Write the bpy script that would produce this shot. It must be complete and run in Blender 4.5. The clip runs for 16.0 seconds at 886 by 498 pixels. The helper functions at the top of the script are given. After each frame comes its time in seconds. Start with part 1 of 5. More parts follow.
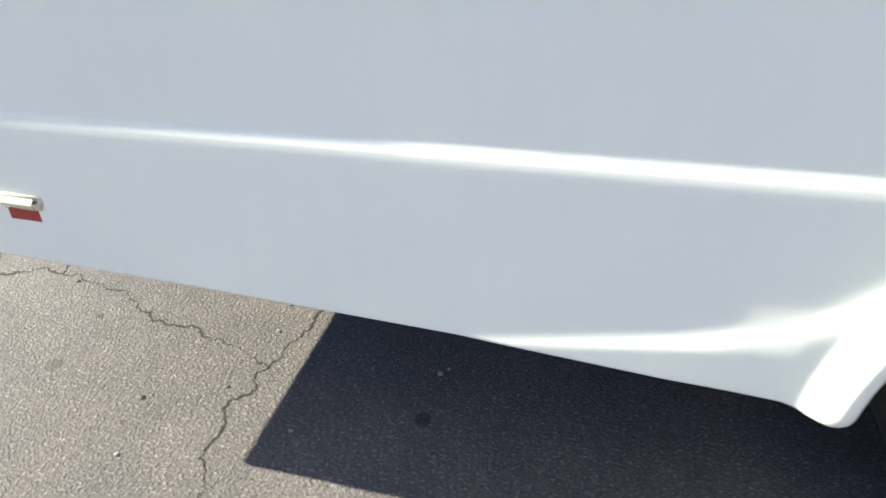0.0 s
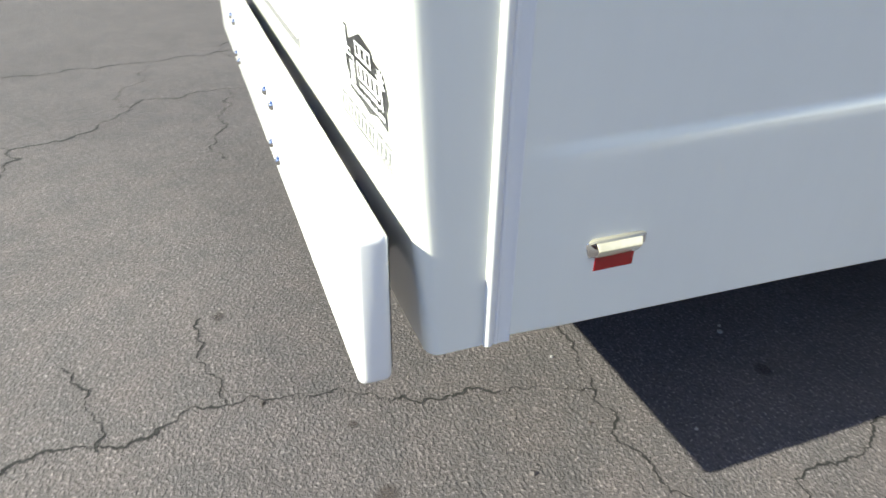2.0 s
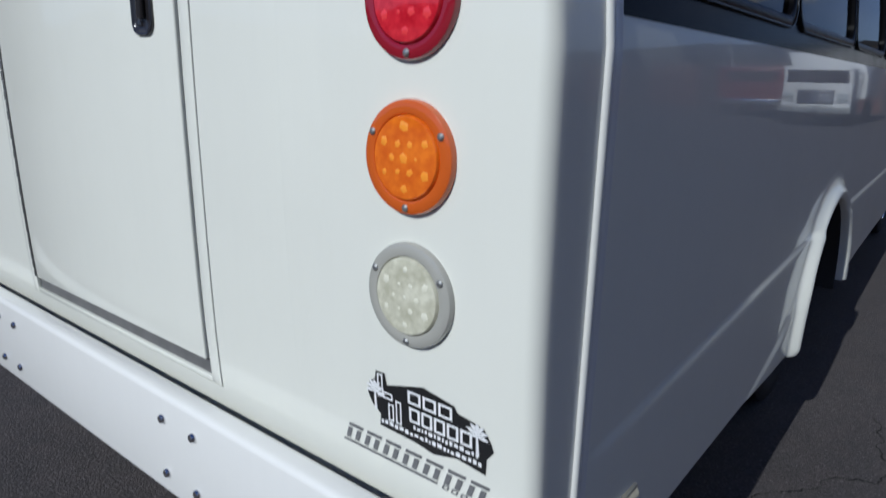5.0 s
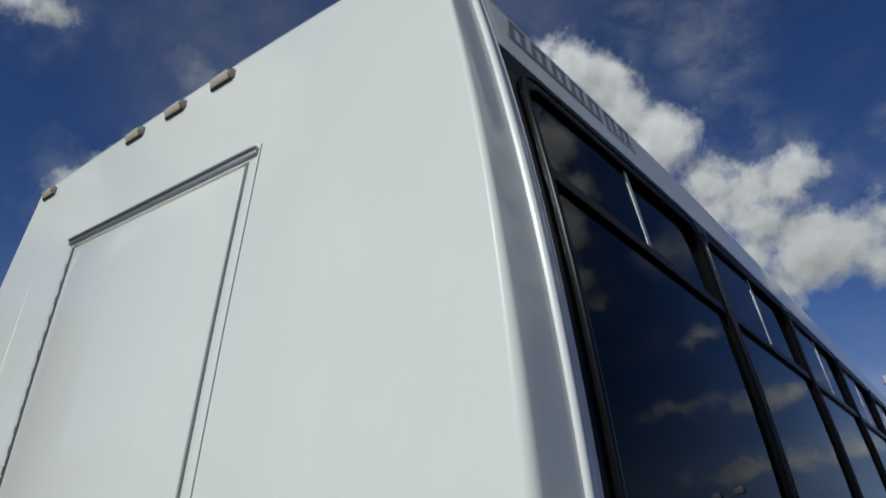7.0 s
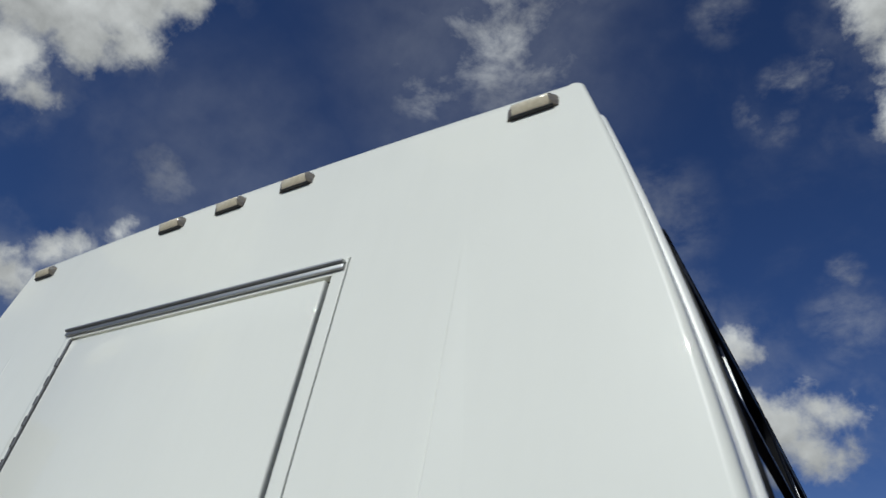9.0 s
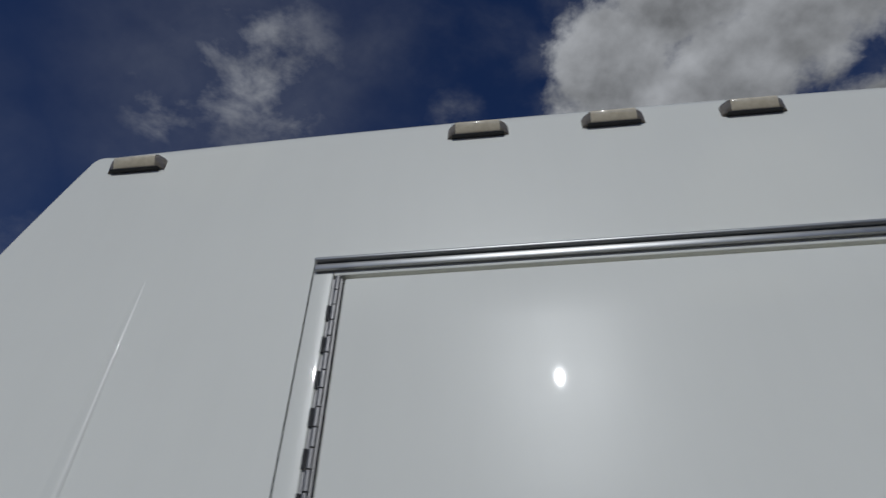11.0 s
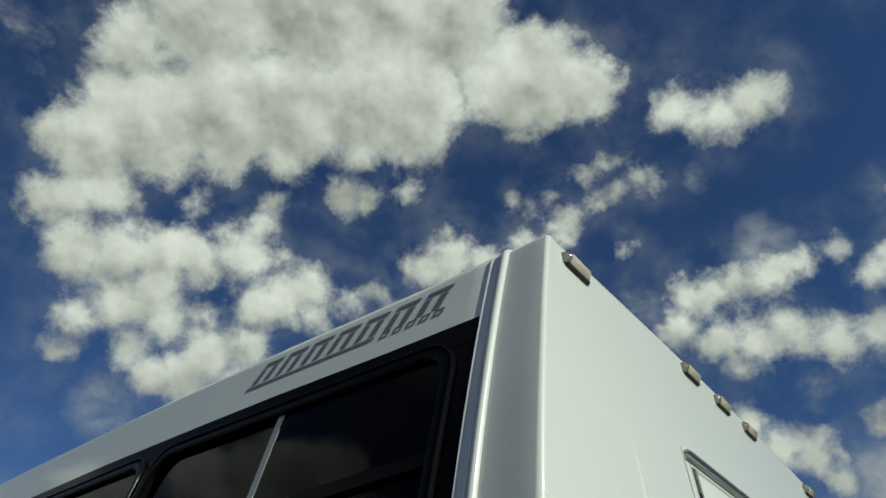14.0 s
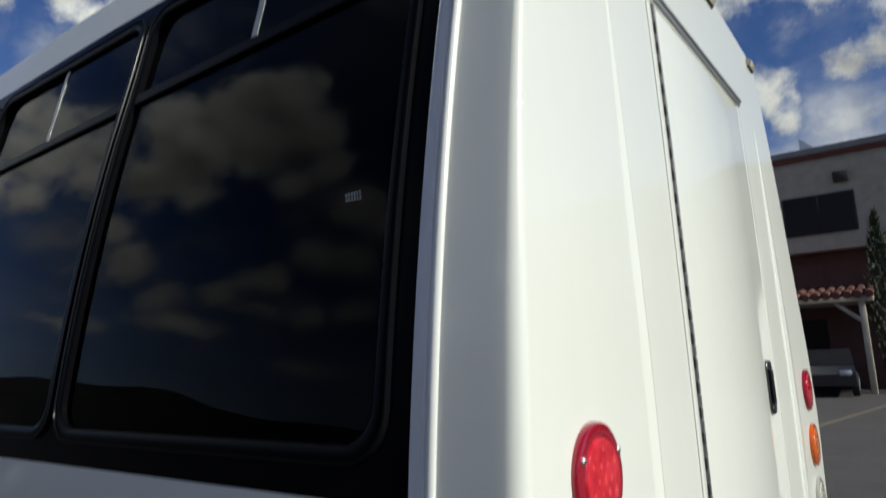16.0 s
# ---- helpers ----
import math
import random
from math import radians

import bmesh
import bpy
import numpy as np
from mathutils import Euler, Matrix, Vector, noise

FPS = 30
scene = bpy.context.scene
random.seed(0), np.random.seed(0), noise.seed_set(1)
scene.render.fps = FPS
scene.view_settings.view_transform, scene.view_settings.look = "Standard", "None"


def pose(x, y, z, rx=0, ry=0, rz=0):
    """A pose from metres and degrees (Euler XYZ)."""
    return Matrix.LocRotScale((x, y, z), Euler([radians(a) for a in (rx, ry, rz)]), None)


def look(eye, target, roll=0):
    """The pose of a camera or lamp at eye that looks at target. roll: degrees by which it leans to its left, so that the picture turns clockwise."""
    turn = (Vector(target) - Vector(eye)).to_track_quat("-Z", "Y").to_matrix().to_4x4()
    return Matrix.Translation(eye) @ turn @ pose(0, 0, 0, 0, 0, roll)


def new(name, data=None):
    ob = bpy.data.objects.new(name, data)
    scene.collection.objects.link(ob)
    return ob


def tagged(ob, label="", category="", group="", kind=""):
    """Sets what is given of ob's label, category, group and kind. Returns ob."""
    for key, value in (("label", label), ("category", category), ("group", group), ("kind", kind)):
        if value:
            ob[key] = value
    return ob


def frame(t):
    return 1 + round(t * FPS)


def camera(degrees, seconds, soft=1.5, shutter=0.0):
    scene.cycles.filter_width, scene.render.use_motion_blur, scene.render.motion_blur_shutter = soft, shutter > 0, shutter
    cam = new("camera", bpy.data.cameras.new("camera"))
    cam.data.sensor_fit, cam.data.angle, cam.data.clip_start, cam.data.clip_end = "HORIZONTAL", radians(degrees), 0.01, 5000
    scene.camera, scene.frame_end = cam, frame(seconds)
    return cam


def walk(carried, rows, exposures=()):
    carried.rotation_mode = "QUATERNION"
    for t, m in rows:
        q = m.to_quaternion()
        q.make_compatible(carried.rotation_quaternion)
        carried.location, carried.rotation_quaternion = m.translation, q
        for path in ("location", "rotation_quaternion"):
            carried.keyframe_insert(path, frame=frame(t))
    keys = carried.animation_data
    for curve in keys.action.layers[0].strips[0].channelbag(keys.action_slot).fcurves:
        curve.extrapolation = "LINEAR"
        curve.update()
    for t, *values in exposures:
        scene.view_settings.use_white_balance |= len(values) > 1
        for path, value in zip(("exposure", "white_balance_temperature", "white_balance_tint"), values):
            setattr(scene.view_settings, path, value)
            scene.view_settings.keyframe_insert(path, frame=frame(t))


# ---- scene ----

# ============ camera and its walk ============
cam = camera(68.6, 16.0, soft=1.5, shutter=0.2)
PATH = [
    (0, (2.081, 1.328, 1.202), (0.435, 0.935, 0.137), 0.2),
    (0.5, (2.003, 0.863, 1.158), (0.364, 0.601, 0.043), -1.4),
    (0.7, (1.98, 0.676, 1.144), (0.324, 0.473, 0.04), 0.3),
    (1, (2.011, 0.433, 1.14), (0.306, 0.411, 0.095), -1.8),
    (1.5, (2.002, 0.105, 1.138), (0.274, 0.314, 0.153), -0.6),
    (2, (1.911, -0.217, 1.109), (0.301, 0.397, 0.094), 0.9),
    (2.2, (1.868, -0.38, 1.101), (0.359, 0.509, 0.134), 2.5),
    (2.5, (1.858, -0.503, 1.099), (0.492, 0.582, 0.121), 2.0),
    (3, (1.702, -0.646, 1.095), (0.457, 0.598, 0.145), 0.3),
    (3.2, (1.669, -0.682, 1.086), (0.448, 0.565, 0.109), 1.5),
    (5.3, (1.575, -0.678, 1.418), (0.371, 0.885, 1.092), 1.6),
    (5.5, (1.566, -0.665, 1.463), (0.344, 0.906, 1.272), 1.5),
    (6, (1.573, -0.679, 1.616), (0.369, 0.917, 1.648), 0.8),
    (6.2, (1.579, -0.672, 1.604), (0.345, 0.884, 1.844), 1.4),
    (6.5, (1.576, -0.666, 1.666), (0.313, 0.842, 2.03), 0.5),
    (7, (1.582, -0.662, 1.751), (0.383, 0.744, 2.516), 3.1),
    (7.5, (1.598, -0.67, 1.8), (0.445, 0.647, 2.768), 3.7),
    (8, (1.587, -0.654, 1.817), (0.441, 0.565, 2.913), 5.3),
    (8.5, (1.503, -0.637, 1.822), (0.384, 0.577, 2.951), 7.1),
    (9, (1.247, -0.729, 1.809), (0.261, 0.584, 2.951), 9.6),
    (9.2, (1.127, -0.765, 1.811), (0.183, 0.585, 2.944), 11.4),
    (11.5, (-0.596, -0.674, 1.896), (-0.395, 0.792, 3.241), -3.2),
    (12, (-0.941, -0.657, 1.93), (-0.353, 0.753, 3.221), -3.6),
    (12.5, (-1.218, -0.557, 1.929), (-0.392, 0.698, 3.249), -7.3),
    (13, (-1.542, -0.528, 1.916), (-0.528, 0.575, 3.241), -2.6),
    (13.5, (-1.722, -0.495, 1.922), (-0.583, 0.521, 3.214), -1.8),
    (14, (-1.835, -0.419, 1.921), (-0.629, 0.526, 3.206), -0.6),
    (14.5, (-1.949, -0.433, 1.904), (-0.596, 0.501, 3.042), -1.7),
    (15, (-1.971, -0.439, 1.879), (-0.552, 0.518, 2.912), -1.2),
    (15.5, (-1.936, -0.427, 1.804), (-0.417, 0.589, 2.618), -1.5),
    (16, (-1.9, -0.414, 1.63), (-0.305, 0.745, 1.965), -2.4),
]
EXPOSURES = [(0.0, 2.64, 7650, -4), (0.5, 2.44, 7650, -6), (1.0, 2.54, 7600, -6), (1.5, 2.53, 7550, -3), (2.2, 1.84, 6980, -4), (3.2, 0.88, 6650, -1), (5.3, -0.33, 5900, 5), (6.2, -0.38, 5900, 4), (7.0, -0.42, 6150, 3), (8.0, -0.36, 6250, 3), (9.2, -0.34, 6250, 3),
             (11.5, -1.25, 5930, 9), (12.5, -1.08, 5740, 9), (13.3, -0.57, 6400, 0), (14.0, -0.15, 6750, -11), (15.0, 0.1, 6700, -11), (15.5, 0.22, 6650, -7), (16.0, 0.25, 6720, 0)]
walk(cam, [(t, look(eye, target, roll)) for t, eye, target, roll in PATH], EXPOSURES)

# ============ sky and sun ============
SUN_ELEVATION = radians(33.0)
SUN_LEAN = radians(0.02)              # the sun stands almost straight behind the bus
to_sun = Vector((math.sin(SUN_LEAN) * math.cos(SUN_ELEVATION), -math.cos(SUN_LEAN) * math.cos(SUN_ELEVATION), math.sin(SUN_ELEVATION)))

sun_data = bpy.data.lights.new("sun", "SUN")
sun_data.energy, sun_data.angle, sun_data.color = 3.6, radians(0.53), (1.0, 0.98, 0.945)
sun = new("sun", sun_data)
sun.matrix_world = look(to_sun * 60, (0, 0, 0))

world = bpy.data.worlds.new("sky")
scene.world = world
world.use_nodes = True
wt = world.node_tree
wt.nodes.clear()


def wnode(kind, **inputs):
    n = wt.nodes.new(kind)
    for k, v in inputs.items():
        n.inputs[int(k[1:])].default_value = v
    return n


def wmath(op, a, b=None):
    n = wt.nodes.new("ShaderNodeMath")
    n.operation = op
    for i, v in enumerate((a, b)):
        if v is None:
            continue
        if isinstance(v, (int, float)):
            n.inputs[i].default_value = v
        else:
            wt.links.new(v, n.inputs[i])
    return n.outputs[0]


sky = wt.nodes.new("ShaderNodeTexSky")
sky.sky_type, sky.sun_disc = "NISHITA", False
sky.sun_elevation, sky.sun_rotation = SUN_ELEVATION, math.pi
sky.altitude, sky.air_density, sky.dust_density, sky.ozone_density = 600, 1.0, 0.4, 2.5
coord = wt.nodes.new("ShaderNodeTexCoord")
direction = wt.nodes.new("ShaderNodeVectorMath")
direction.operation = "NORMALIZE"
wt.links.new(coord.outputs["Generated"], direction.inputs[0])
# cumulus as groups of round heaps: azimuth from +y towards +x and elevation in degrees, radius on the unit sphere
FAR_CLOUDS = [
    (-78.5, 34.3, .019), (-70.9, 24.6, .022), (-72.7, 21.9, .028), (-67.1, 27.9, .013), (-69.6, 25.4, .014), (10, 49.6, .031), (-8, 26.7, .016), (-3.2, 22.5, .024),
    (-1, 22.4, .015), (-3.8, 19.2, .029), (-5.9, 20.1, .019), (-1.7, 19.1, .012), (-28, 37.7, .042), (-25.1, 36.4, .042), (-23.1, 34.3, .033), (-25.4, 33.6, .035), (-30.9, 39.3, .019),
    (-15.9, 27.3, .031), (-13.1, 26, .036), (-9.6, 26.6, .033), (-7.7, 27.1, .021), (-12.2, 23.6, .031), (-15, 24.6, .020), (-8.6, 20.7, .050), (-5.7, 21.1, .042), (-11.1, 18.4, .026),
]
HIGH_CLOUD = [
    (-87.9, 39.1, .067), (-82.7, 41.5, .072), (-77.7, 44.6, .067), (-73.1, 47.1, .038), (-81.7, 35.5, .040), (-84.6, 34.7, .034), (-77.9, 39.9, .041), (-73.6, 41.7, .030),
]
GREAT_CLOUD = [
    (12.4, 42.8, .055), (17.4, 45.7, .078), (23.8, 49.2, .082), (32.1, 50.7, .084), (41.2, 52.7, .084), (49.6, 53.9, .067), (59.2, 54, .053), (67.1, 53.4, .045), (71.9, 52.7, .031),
    (41.3, 48.1, .033), (49.1, 48.9, .023), (25.4, 45.4, .040), (32.2, 46.3, .032), (15.7, 39.3, .033), (13.1, 37.8, .029), (18.3, 55.5, .086), (31.9, 59.3, .101), (53.8, 59.9, .082),
    (64.4, 53.9, .083), (71.8, 52.2, .051), (42, 52.7, .072), (48.2, 50.4, .056), (24.3, 56.4, .040), (17.8, 53.4, .048), (12, 51, .043), (12.1, 46.7, .037), (16.9, 47.1, .050),
    (12.2, 41.9, .038), (11.2, 37, .031), (44.9, 60.7, .070), (42.5, 57, .060), (8.5, 42.1, .022),
]
HEAPED_CLOUD = [
    (15.7, 34.2, .040), (19.1, 34.9, .043), (22.7, 36, .042), (26.1, 36.2, .039), (29.6, 37.4, .031), (31.1, 40.1, .019), (28, 39, .018), (31.3, 37.3, .025), (33.9, 37.8, .014),
    (35.6, 34.6, .038), (37.4, 35.8, .030), (38.7, 33.5, .022), (32.8, 33.7, .032), (28.1, 32.1, .020), (25.6, 31.3, .015), (17.6, 29.7, .027), (17.4, 27, .014), (20.1, 31.3, .034),
    (22.8, 33, .036), (29, 28.7, .040), (27, 27.2, .032), (25, 26.8, .027), (31.9, 27.3, .024), (32.5, 30.3, .032), (28.9, 25.5, .026), (14.5, 35, .030), (24.5, 30.5, .026), (22.5, 28, .022),
]
PUFFS = [
    (24, 40.6, .014), (32, 42.4, .014), (39.9, 44.3, .021), (42.8, 43.8, .016), (47.6, 45.1, .017), (52.4, 41.1, .009), (50.2, 38.2, .029), (52.9, 38.9, .031), (56.2, 38.6, .026),
    (52.7, 36.8, .028), (47.7, 38.4, .011), (42.2, 35.3, .019), (44.1, 36, .011), (46.1, 34.7, .009), (60.9, 43.6, .011), (62.5, 42.9, .008), (65, 43.8, .008), (66.3, 41.9, .015),
    (64.6, 41.1, .010), (68.7, 45.1, .010), (71.9, 45.6, .009), (73.9, 45.4, .010), (75.3, 43.6, .014), (76.9, 43, .011), (70.1, 42.5, .012), (71.9, 42.6, .012), (61, 40, .016),
    (65.7, 40.1, .014), (71.8, 37.9, .006),
]
HEART_CLOUD = [
    (81, 48.2, .029), (83.3, 46.6, .027), (86.2, 46.2, .028), (89.7, 46.4, .031), (91.3, 45.9, .020), (84.9, 45.5, .019), (87.3, 45.5, .022),
]
REAR_CLOUDS = [
    (76.6, 32.8, .026), (79, 32.8, .029), (81.5, 33.1, .025), (84.1, 32.9, .028), (86.7, 33, .020), (89.9, 33.3, .010), (91.9, 30.4, .018), (94, 31, .025), (96, 31.1, .022),
    (74.9, 30.7, .026), (78.1, 29, .028), (81.1, 28.4, .031), (84.3, 28.1, .030), (87.2, 26.8, .029), (90.1, 26.2, .025), (92.6, 25.2, .030), (79, 26.7, .012), (96.9, 34.1, .018),
    (97.4, 33.2, .012), (87.6, 20.5, .014), (89.8, 20.8, .017), (78.5, 22.5, .022), (80.3, 19.8, .028), (82.6, 18.9, .023), (83.3, 17.2, .013), (88.3, 20.9, .016), (90, 21.3, .014),
]
# heaps low over the lot, which the bus hides and its windows mirror
LEE_CLOUDS = [
    (-20, 31, .052), (-24, 29.5, .066), (-29, 31.5, .060), (-33.5, 33.5, .056), (-30, 36, .046), (-37, 30.5, .036), (-22, 25.5, .048), (-17, 24, .040), (-13.5, 21, .030),
    (-26, 25, .030), (-34, 28, .034), (-41, 27, .042), (-45, 25, .042), (-43, 21, .038), (-39, 21, .038), (-35.5, 17.5, .034),
    (-32, 15.5, .030), (-27.5, 14, .030), (-24, 17, .034), (-21, 19.5, .030), (-40, 14.5, .026), (-44, 15.5, .026), (-48, 29, .036),
]
# long flat banks low in the sky: azimuth, elevation, half length, flatness
BANKS = [
    (15.5, 15.6, .055, 6), (7.5, 14.2, .080, 6), (12.5, 9.3, .100, 7), (4.5, 8.8, .070, 6), (10.3, 21.0, .030, 3), (-30, 12, .075, 3.5), (-41, 9, .065, 3.5),
    (-36, 14.5, .045, 2.5), (-22, 10.5, .055, 4), (-52, 16, .070, 3), (-60, 22, .065, 2.5), (60, 8, .12, 5), (30, 10, .08, 4),
]
# a few more where no view reaches, so that the paint and the glass have a whole sky to mirror
BACK_CLOUDS = [(150, 42, .12), (125, 30, .07), (-115, 33, .12), (-140, 50, .10), (-105, 22, .06), (-128, 24, .06), (112, 52, .09)]
VEILS = [
    (-40, 25, .130, .75), (-46, 30, .120, .6), (-30, 17, .110, .8), (-22, 15, .090, .8), (-38, 14, .090, .75), (-46, 18, .100, .7), (-33, 9, .080, .7), (-44, 9, .080, .7), (-17, 18, .080, .8), (-55, 22, .12, .6),
    (-34.5, 54.1, .150, .95), (-42.2, 48.5, .080, .8), (-27.8, 51.7, .080, .8), (5.8, 48.2, .055, 1.1), (0.3, 47.1, .042, 1.0), (-3.0, 45.5, .032, .8), (7.0, 44.8, .045, .9), (1.5, 32.2, .026, .8),
    (0.1, 28.2, .045, .5), (-65.5, 33.7, .065, .5), (-14.5, 38.6, .100, .30), (-21, 41.5, .060, .25), (-13.1, 30.9, .070, .5), (-5.0, 53.6, .045, .45), (-1.8, 44.4, .040, .6), (1.0, 28.6, .065, .5), (7.4, 28.8, .055, .7),
    (22.4, 24.0, .060, .8), (84.6, 23.6, .040, .7), (82, 13.5, .075, .9), (88, 15.5, .075, .9), (76, 11.5, .075, .8), (94, 17.5, .07, .8), (84.8, 49.5, .034, .5), (81.4, 42.0, .028, .5), (86.6, 16.1, .080, .8), (71.6, 33.3, .050, .5), (84.3, 34.8, .055, .6), (90.0, 24.0, .050, .6),
]
# thin even mist: azimuth, elevation, reach, strength
MISTS = [(-36, 53, .34, .15), (-62, 36, .26, .13)]


def toward(az, el):
    a, e = radians(az), radians(el)
    return Vector((math.sin(a) * math.cos(e), math.cos(a) * math.cos(e), math.sin(e)))


def vnode(op, a, b):
    n = wt.nodes.new("ShaderNodeVectorMath")
    n.operation = op
    for k, v in enumerate((a, b)):
        if isinstance(v, (tuple, Vector)):
            n.inputs[k].default_value = v
        else:
            wt.links.new(v, n.inputs[k])
    return n.outputs["Value" if op == "DISTANCE" else "Vector"]


def field(where, scale, detail, rough, distortion=0.0, colour=False):
    n = wt.nodes.new("ShaderNodeTexNoise")
    n.inputs["Scale"].default_value, n.inputs["Detail"].default_value = scale, detail
    n.inputs["Roughness"].default_value, n.inputs["Distortion"].default_value = rough, distortion
    wt.links.new(where, n.inputs["Vector"])
    return n.outputs["Color" if colour else "Fac"]


def ease(v, a, b, lo=0.0, hi=1.0):
    r = wt.nodes.new("ShaderNodeMapRange")
    r.interpolation_type = "SMOOTHSTEP"
    wt.links.new(v, r.inputs[0])
    for k, x in enumerate((a, b, lo, hi)):
        r.inputs[k + 1].default_value = x
    return r.outputs[0]


# ragged outlines: the direction is stirred before the clouds are laid on it
way = direction.outputs[0]
stir = vnode("MULTIPLY", vnode("SUBTRACT", field(way, 13.0, 4, 0.6, 0.0, True), (0.5, 0.5, 0.5)), (0.040, 0.040, 0.040))
stir_fine = vnode("MULTIPLY", vnode("SUBTRACT", field(way, 42.0, 4, 0.62, 0.0, True), (0.5, 0.5, 0.5)), (0.024, 0.024, 0.024))
stirred = vnode("ADD", vnode("ADD", way, stir), stir_fine)


def blended(a, b, width):
    n = wt.nodes.new("ShaderNodeMath")
    n.operation = "SMOOTH_MAX"
    wt.links.new(a, n.inputs[0])
    wt.links.new(b, n.inputs[1])
    n.inputs[2].default_value = width
    return n.outputs[0]


def cumulus(where, width, least=0.0):
    """How deep a direction lies inside the clouds, below zero outside them; heaps smaller than least are left out. width: how softly they merge."""
    field_sum = None
    for az, el, radius in FAR_CLOUDS + HIGH_CLOUD + GREAT_CLOUD + HEAPED_CLOUD + PUFFS + HEART_CLOUD + REAR_CLOUDS + LEE_CLOUDS + BACK_CLOUDS:
        if radius < least:
            continue
        d = wmath("SUBTRACT", radius + 0.0035, vnode("DISTANCE", where, toward(az, el)))
        field_sum = d if field_sum is None else blended(field_sum, d, width)
    for az, el, radius, flat in BANKS:
        c = toward(az, el)
        d = vnode("DISTANCE", vnode("MULTIPLY", where, (1.0, 1.0, flat)), (c.x, c.y, c.z * flat))
        field_sum = blended(field_sum, wmath("DIVIDE", wmath("SUBTRACT", radius, d), flat * 0.75), width)
    return field_sum


body = cumulus(stirred, 0.024)
heaps, heaps_above = cumulus(stirred, 0.05, 0.024), cumulus(vnode("ADD", stirred, (0.0, -0.012, 0.026)), 0.05, 0.024)
veil = None
for az, el, radius, weight in VEILS:
    d = ease(vnode("DISTANCE", stirred, toward(az, el)), radius * 1.15, radius * 0.1, 0.0, weight)
    veil = d if veil is None else wmath("MAXIMUM", veil, d)
mist = None
for az, el, reach, strength in MISTS:
    d = ease(vnode("DISTANCE", stirred, toward(az, el)), reach, 0.02, 0.0, strength)
    mist = d if mist is None else wmath("MAXIMUM", mist, d)
fluff = field(way, 24.0, 9, 0.66, 0.2)
edge = wmath("ADD", body, wmath("MULTIPLY", wmath("SUBTRACT", fluff, 0.5), 0.060))
cloud_mask = ease(edge, -0.012, 0.024)
wisp = wmath("MULTIPLY", ease(field(vnode("MULTIPLY", way, (1.0, 1.0, 1.7)), 7.0, 8, 0.62, 0.15), 0.36, 0.72), veil)
haze = ease(field(way, 3.2, 7, 0.6, 0.2), 0.5, 0.8, 0.0, 0.10)
halo = wmath("MULTIPLY", ease(edge, -0.070, 0.02, 0.0, 0.15), ease(field(way, 12.0, 6, 0.6, 0.2), 0.34, 0.68))
mask = wmath("MAXIMUM", wmath("MAXIMUM", cloud_mask, wmath("MULTIPLY", wisp, 0.85)), wmath("MAXIMUM", wmath("ADD", haze, wmath("MULTIPLY", mist, ease(field(way, 4.0, 6, 0.6, 0.2), 0.25, 0.65, 0.35, 1.0))), halo))
# pale haze towards the horizon
split = wt.nodes.new("ShaderNodeSeparateXYZ")
wt.links.new(way, split.inputs[0])
height = split.outputs["Z"]
mask = wmath("MAXIMUM", mask, wmath("MULTIPLY", ease(height, 0.36, 0.02, 0.0, 0.42), ease(field(vnode("MULTIPLY", way, (1.0, 1.0, 3.0)), 3.0, 5, 0.55, 0.2), 0.25, 0.75, 0.7, 1.0)))
# billows catch the sun on their upper sides; deep bodies are greyer than thin rims
lumps, lumps_up = field(way, 11.0, 3, 0.45), field(vnode("ADD", way, (0.0, -0.014, 0.024)), 11.0, 3, 0.45)
small, small_up = field(way, 34.0, 5, 0.6), field(vnode("ADD", way, (0.0, -0.006, 0.009)), 34.0, 5, 0.6)
relief = wmath("ADD", wmath("MULTIPLY", wmath("SUBTRACT", lumps, lumps_up), 0.8), wmath("MULTIPLY", wmath("SUBTRACT", small, small_up), 0.22))
depth = ease(wmath("ADD", edge, wmath("MULTIPLY", wmath("SUBTRACT", field(way, 5.0, 2, 0.5), 0.5), 0.07)), 0.004, 0.10, 0.0, 0.20)
# sunlit crowns, greyer undersides
crown = ease(wmath("SUBTRACT", heaps, heaps_above), -0.024, 0.024, -0.10, 0.12)
tone = wmath("MINIMUM", wmath("MAXIMUM", wmath("ADD", wmath("ADD", wmath("SUBTRACT", 0.63, depth), crown), relief), 0.30), 0.86)
tone = wmath("MULTIPLY", tone, ease(height, 0.28, 0.52, 0.84, 1.0))
cloud_colour = wt.nodes.new("ShaderNodeMix")
cloud_colour.data_type = "RGBA"
wt.links.new(tone, cloud_colour.inputs["Factor"])
cloud_colour.inputs["A"].default_value = (0.0, 0.0, 0.0, 1)
cloud_colour.inputs["B"].default_value = (1.0, 0.985, 0.985, 1)
CLOUD_GAIN, SKY_GAIN = 0.97, 0.063
SKY_TINT = (0.515, 0.655, 1.07, 1)
sky_bg, cloud_bg = wnode("ShaderNodeBackground", _1=SKY_GAIN), wnode("ShaderNodeBackground", _1=CLOUD_GAIN)
deep = wt.nodes.new("ShaderNodeMix")
deep.data_type, deep.blend_type = "RGBA", "MULTIPLY"
deep.inputs["Factor"].default_value = 1.0
deep.inputs["B"].default_value = SKY_TINT
wt.links.new(sky.outputs[0], deep.inputs["A"])
wt.links.new(deep.outputs["Result"], sky_bg.inputs[0])
wt.links.new(cloud_colour.outputs["Result"], cloud_bg.inputs[0])
mix = wt.nodes.new("ShaderNodeMixShader")
wt.links.new(mask, mix.inputs[0])
wt.links.new(sky_bg.outputs[0], mix.inputs[1])
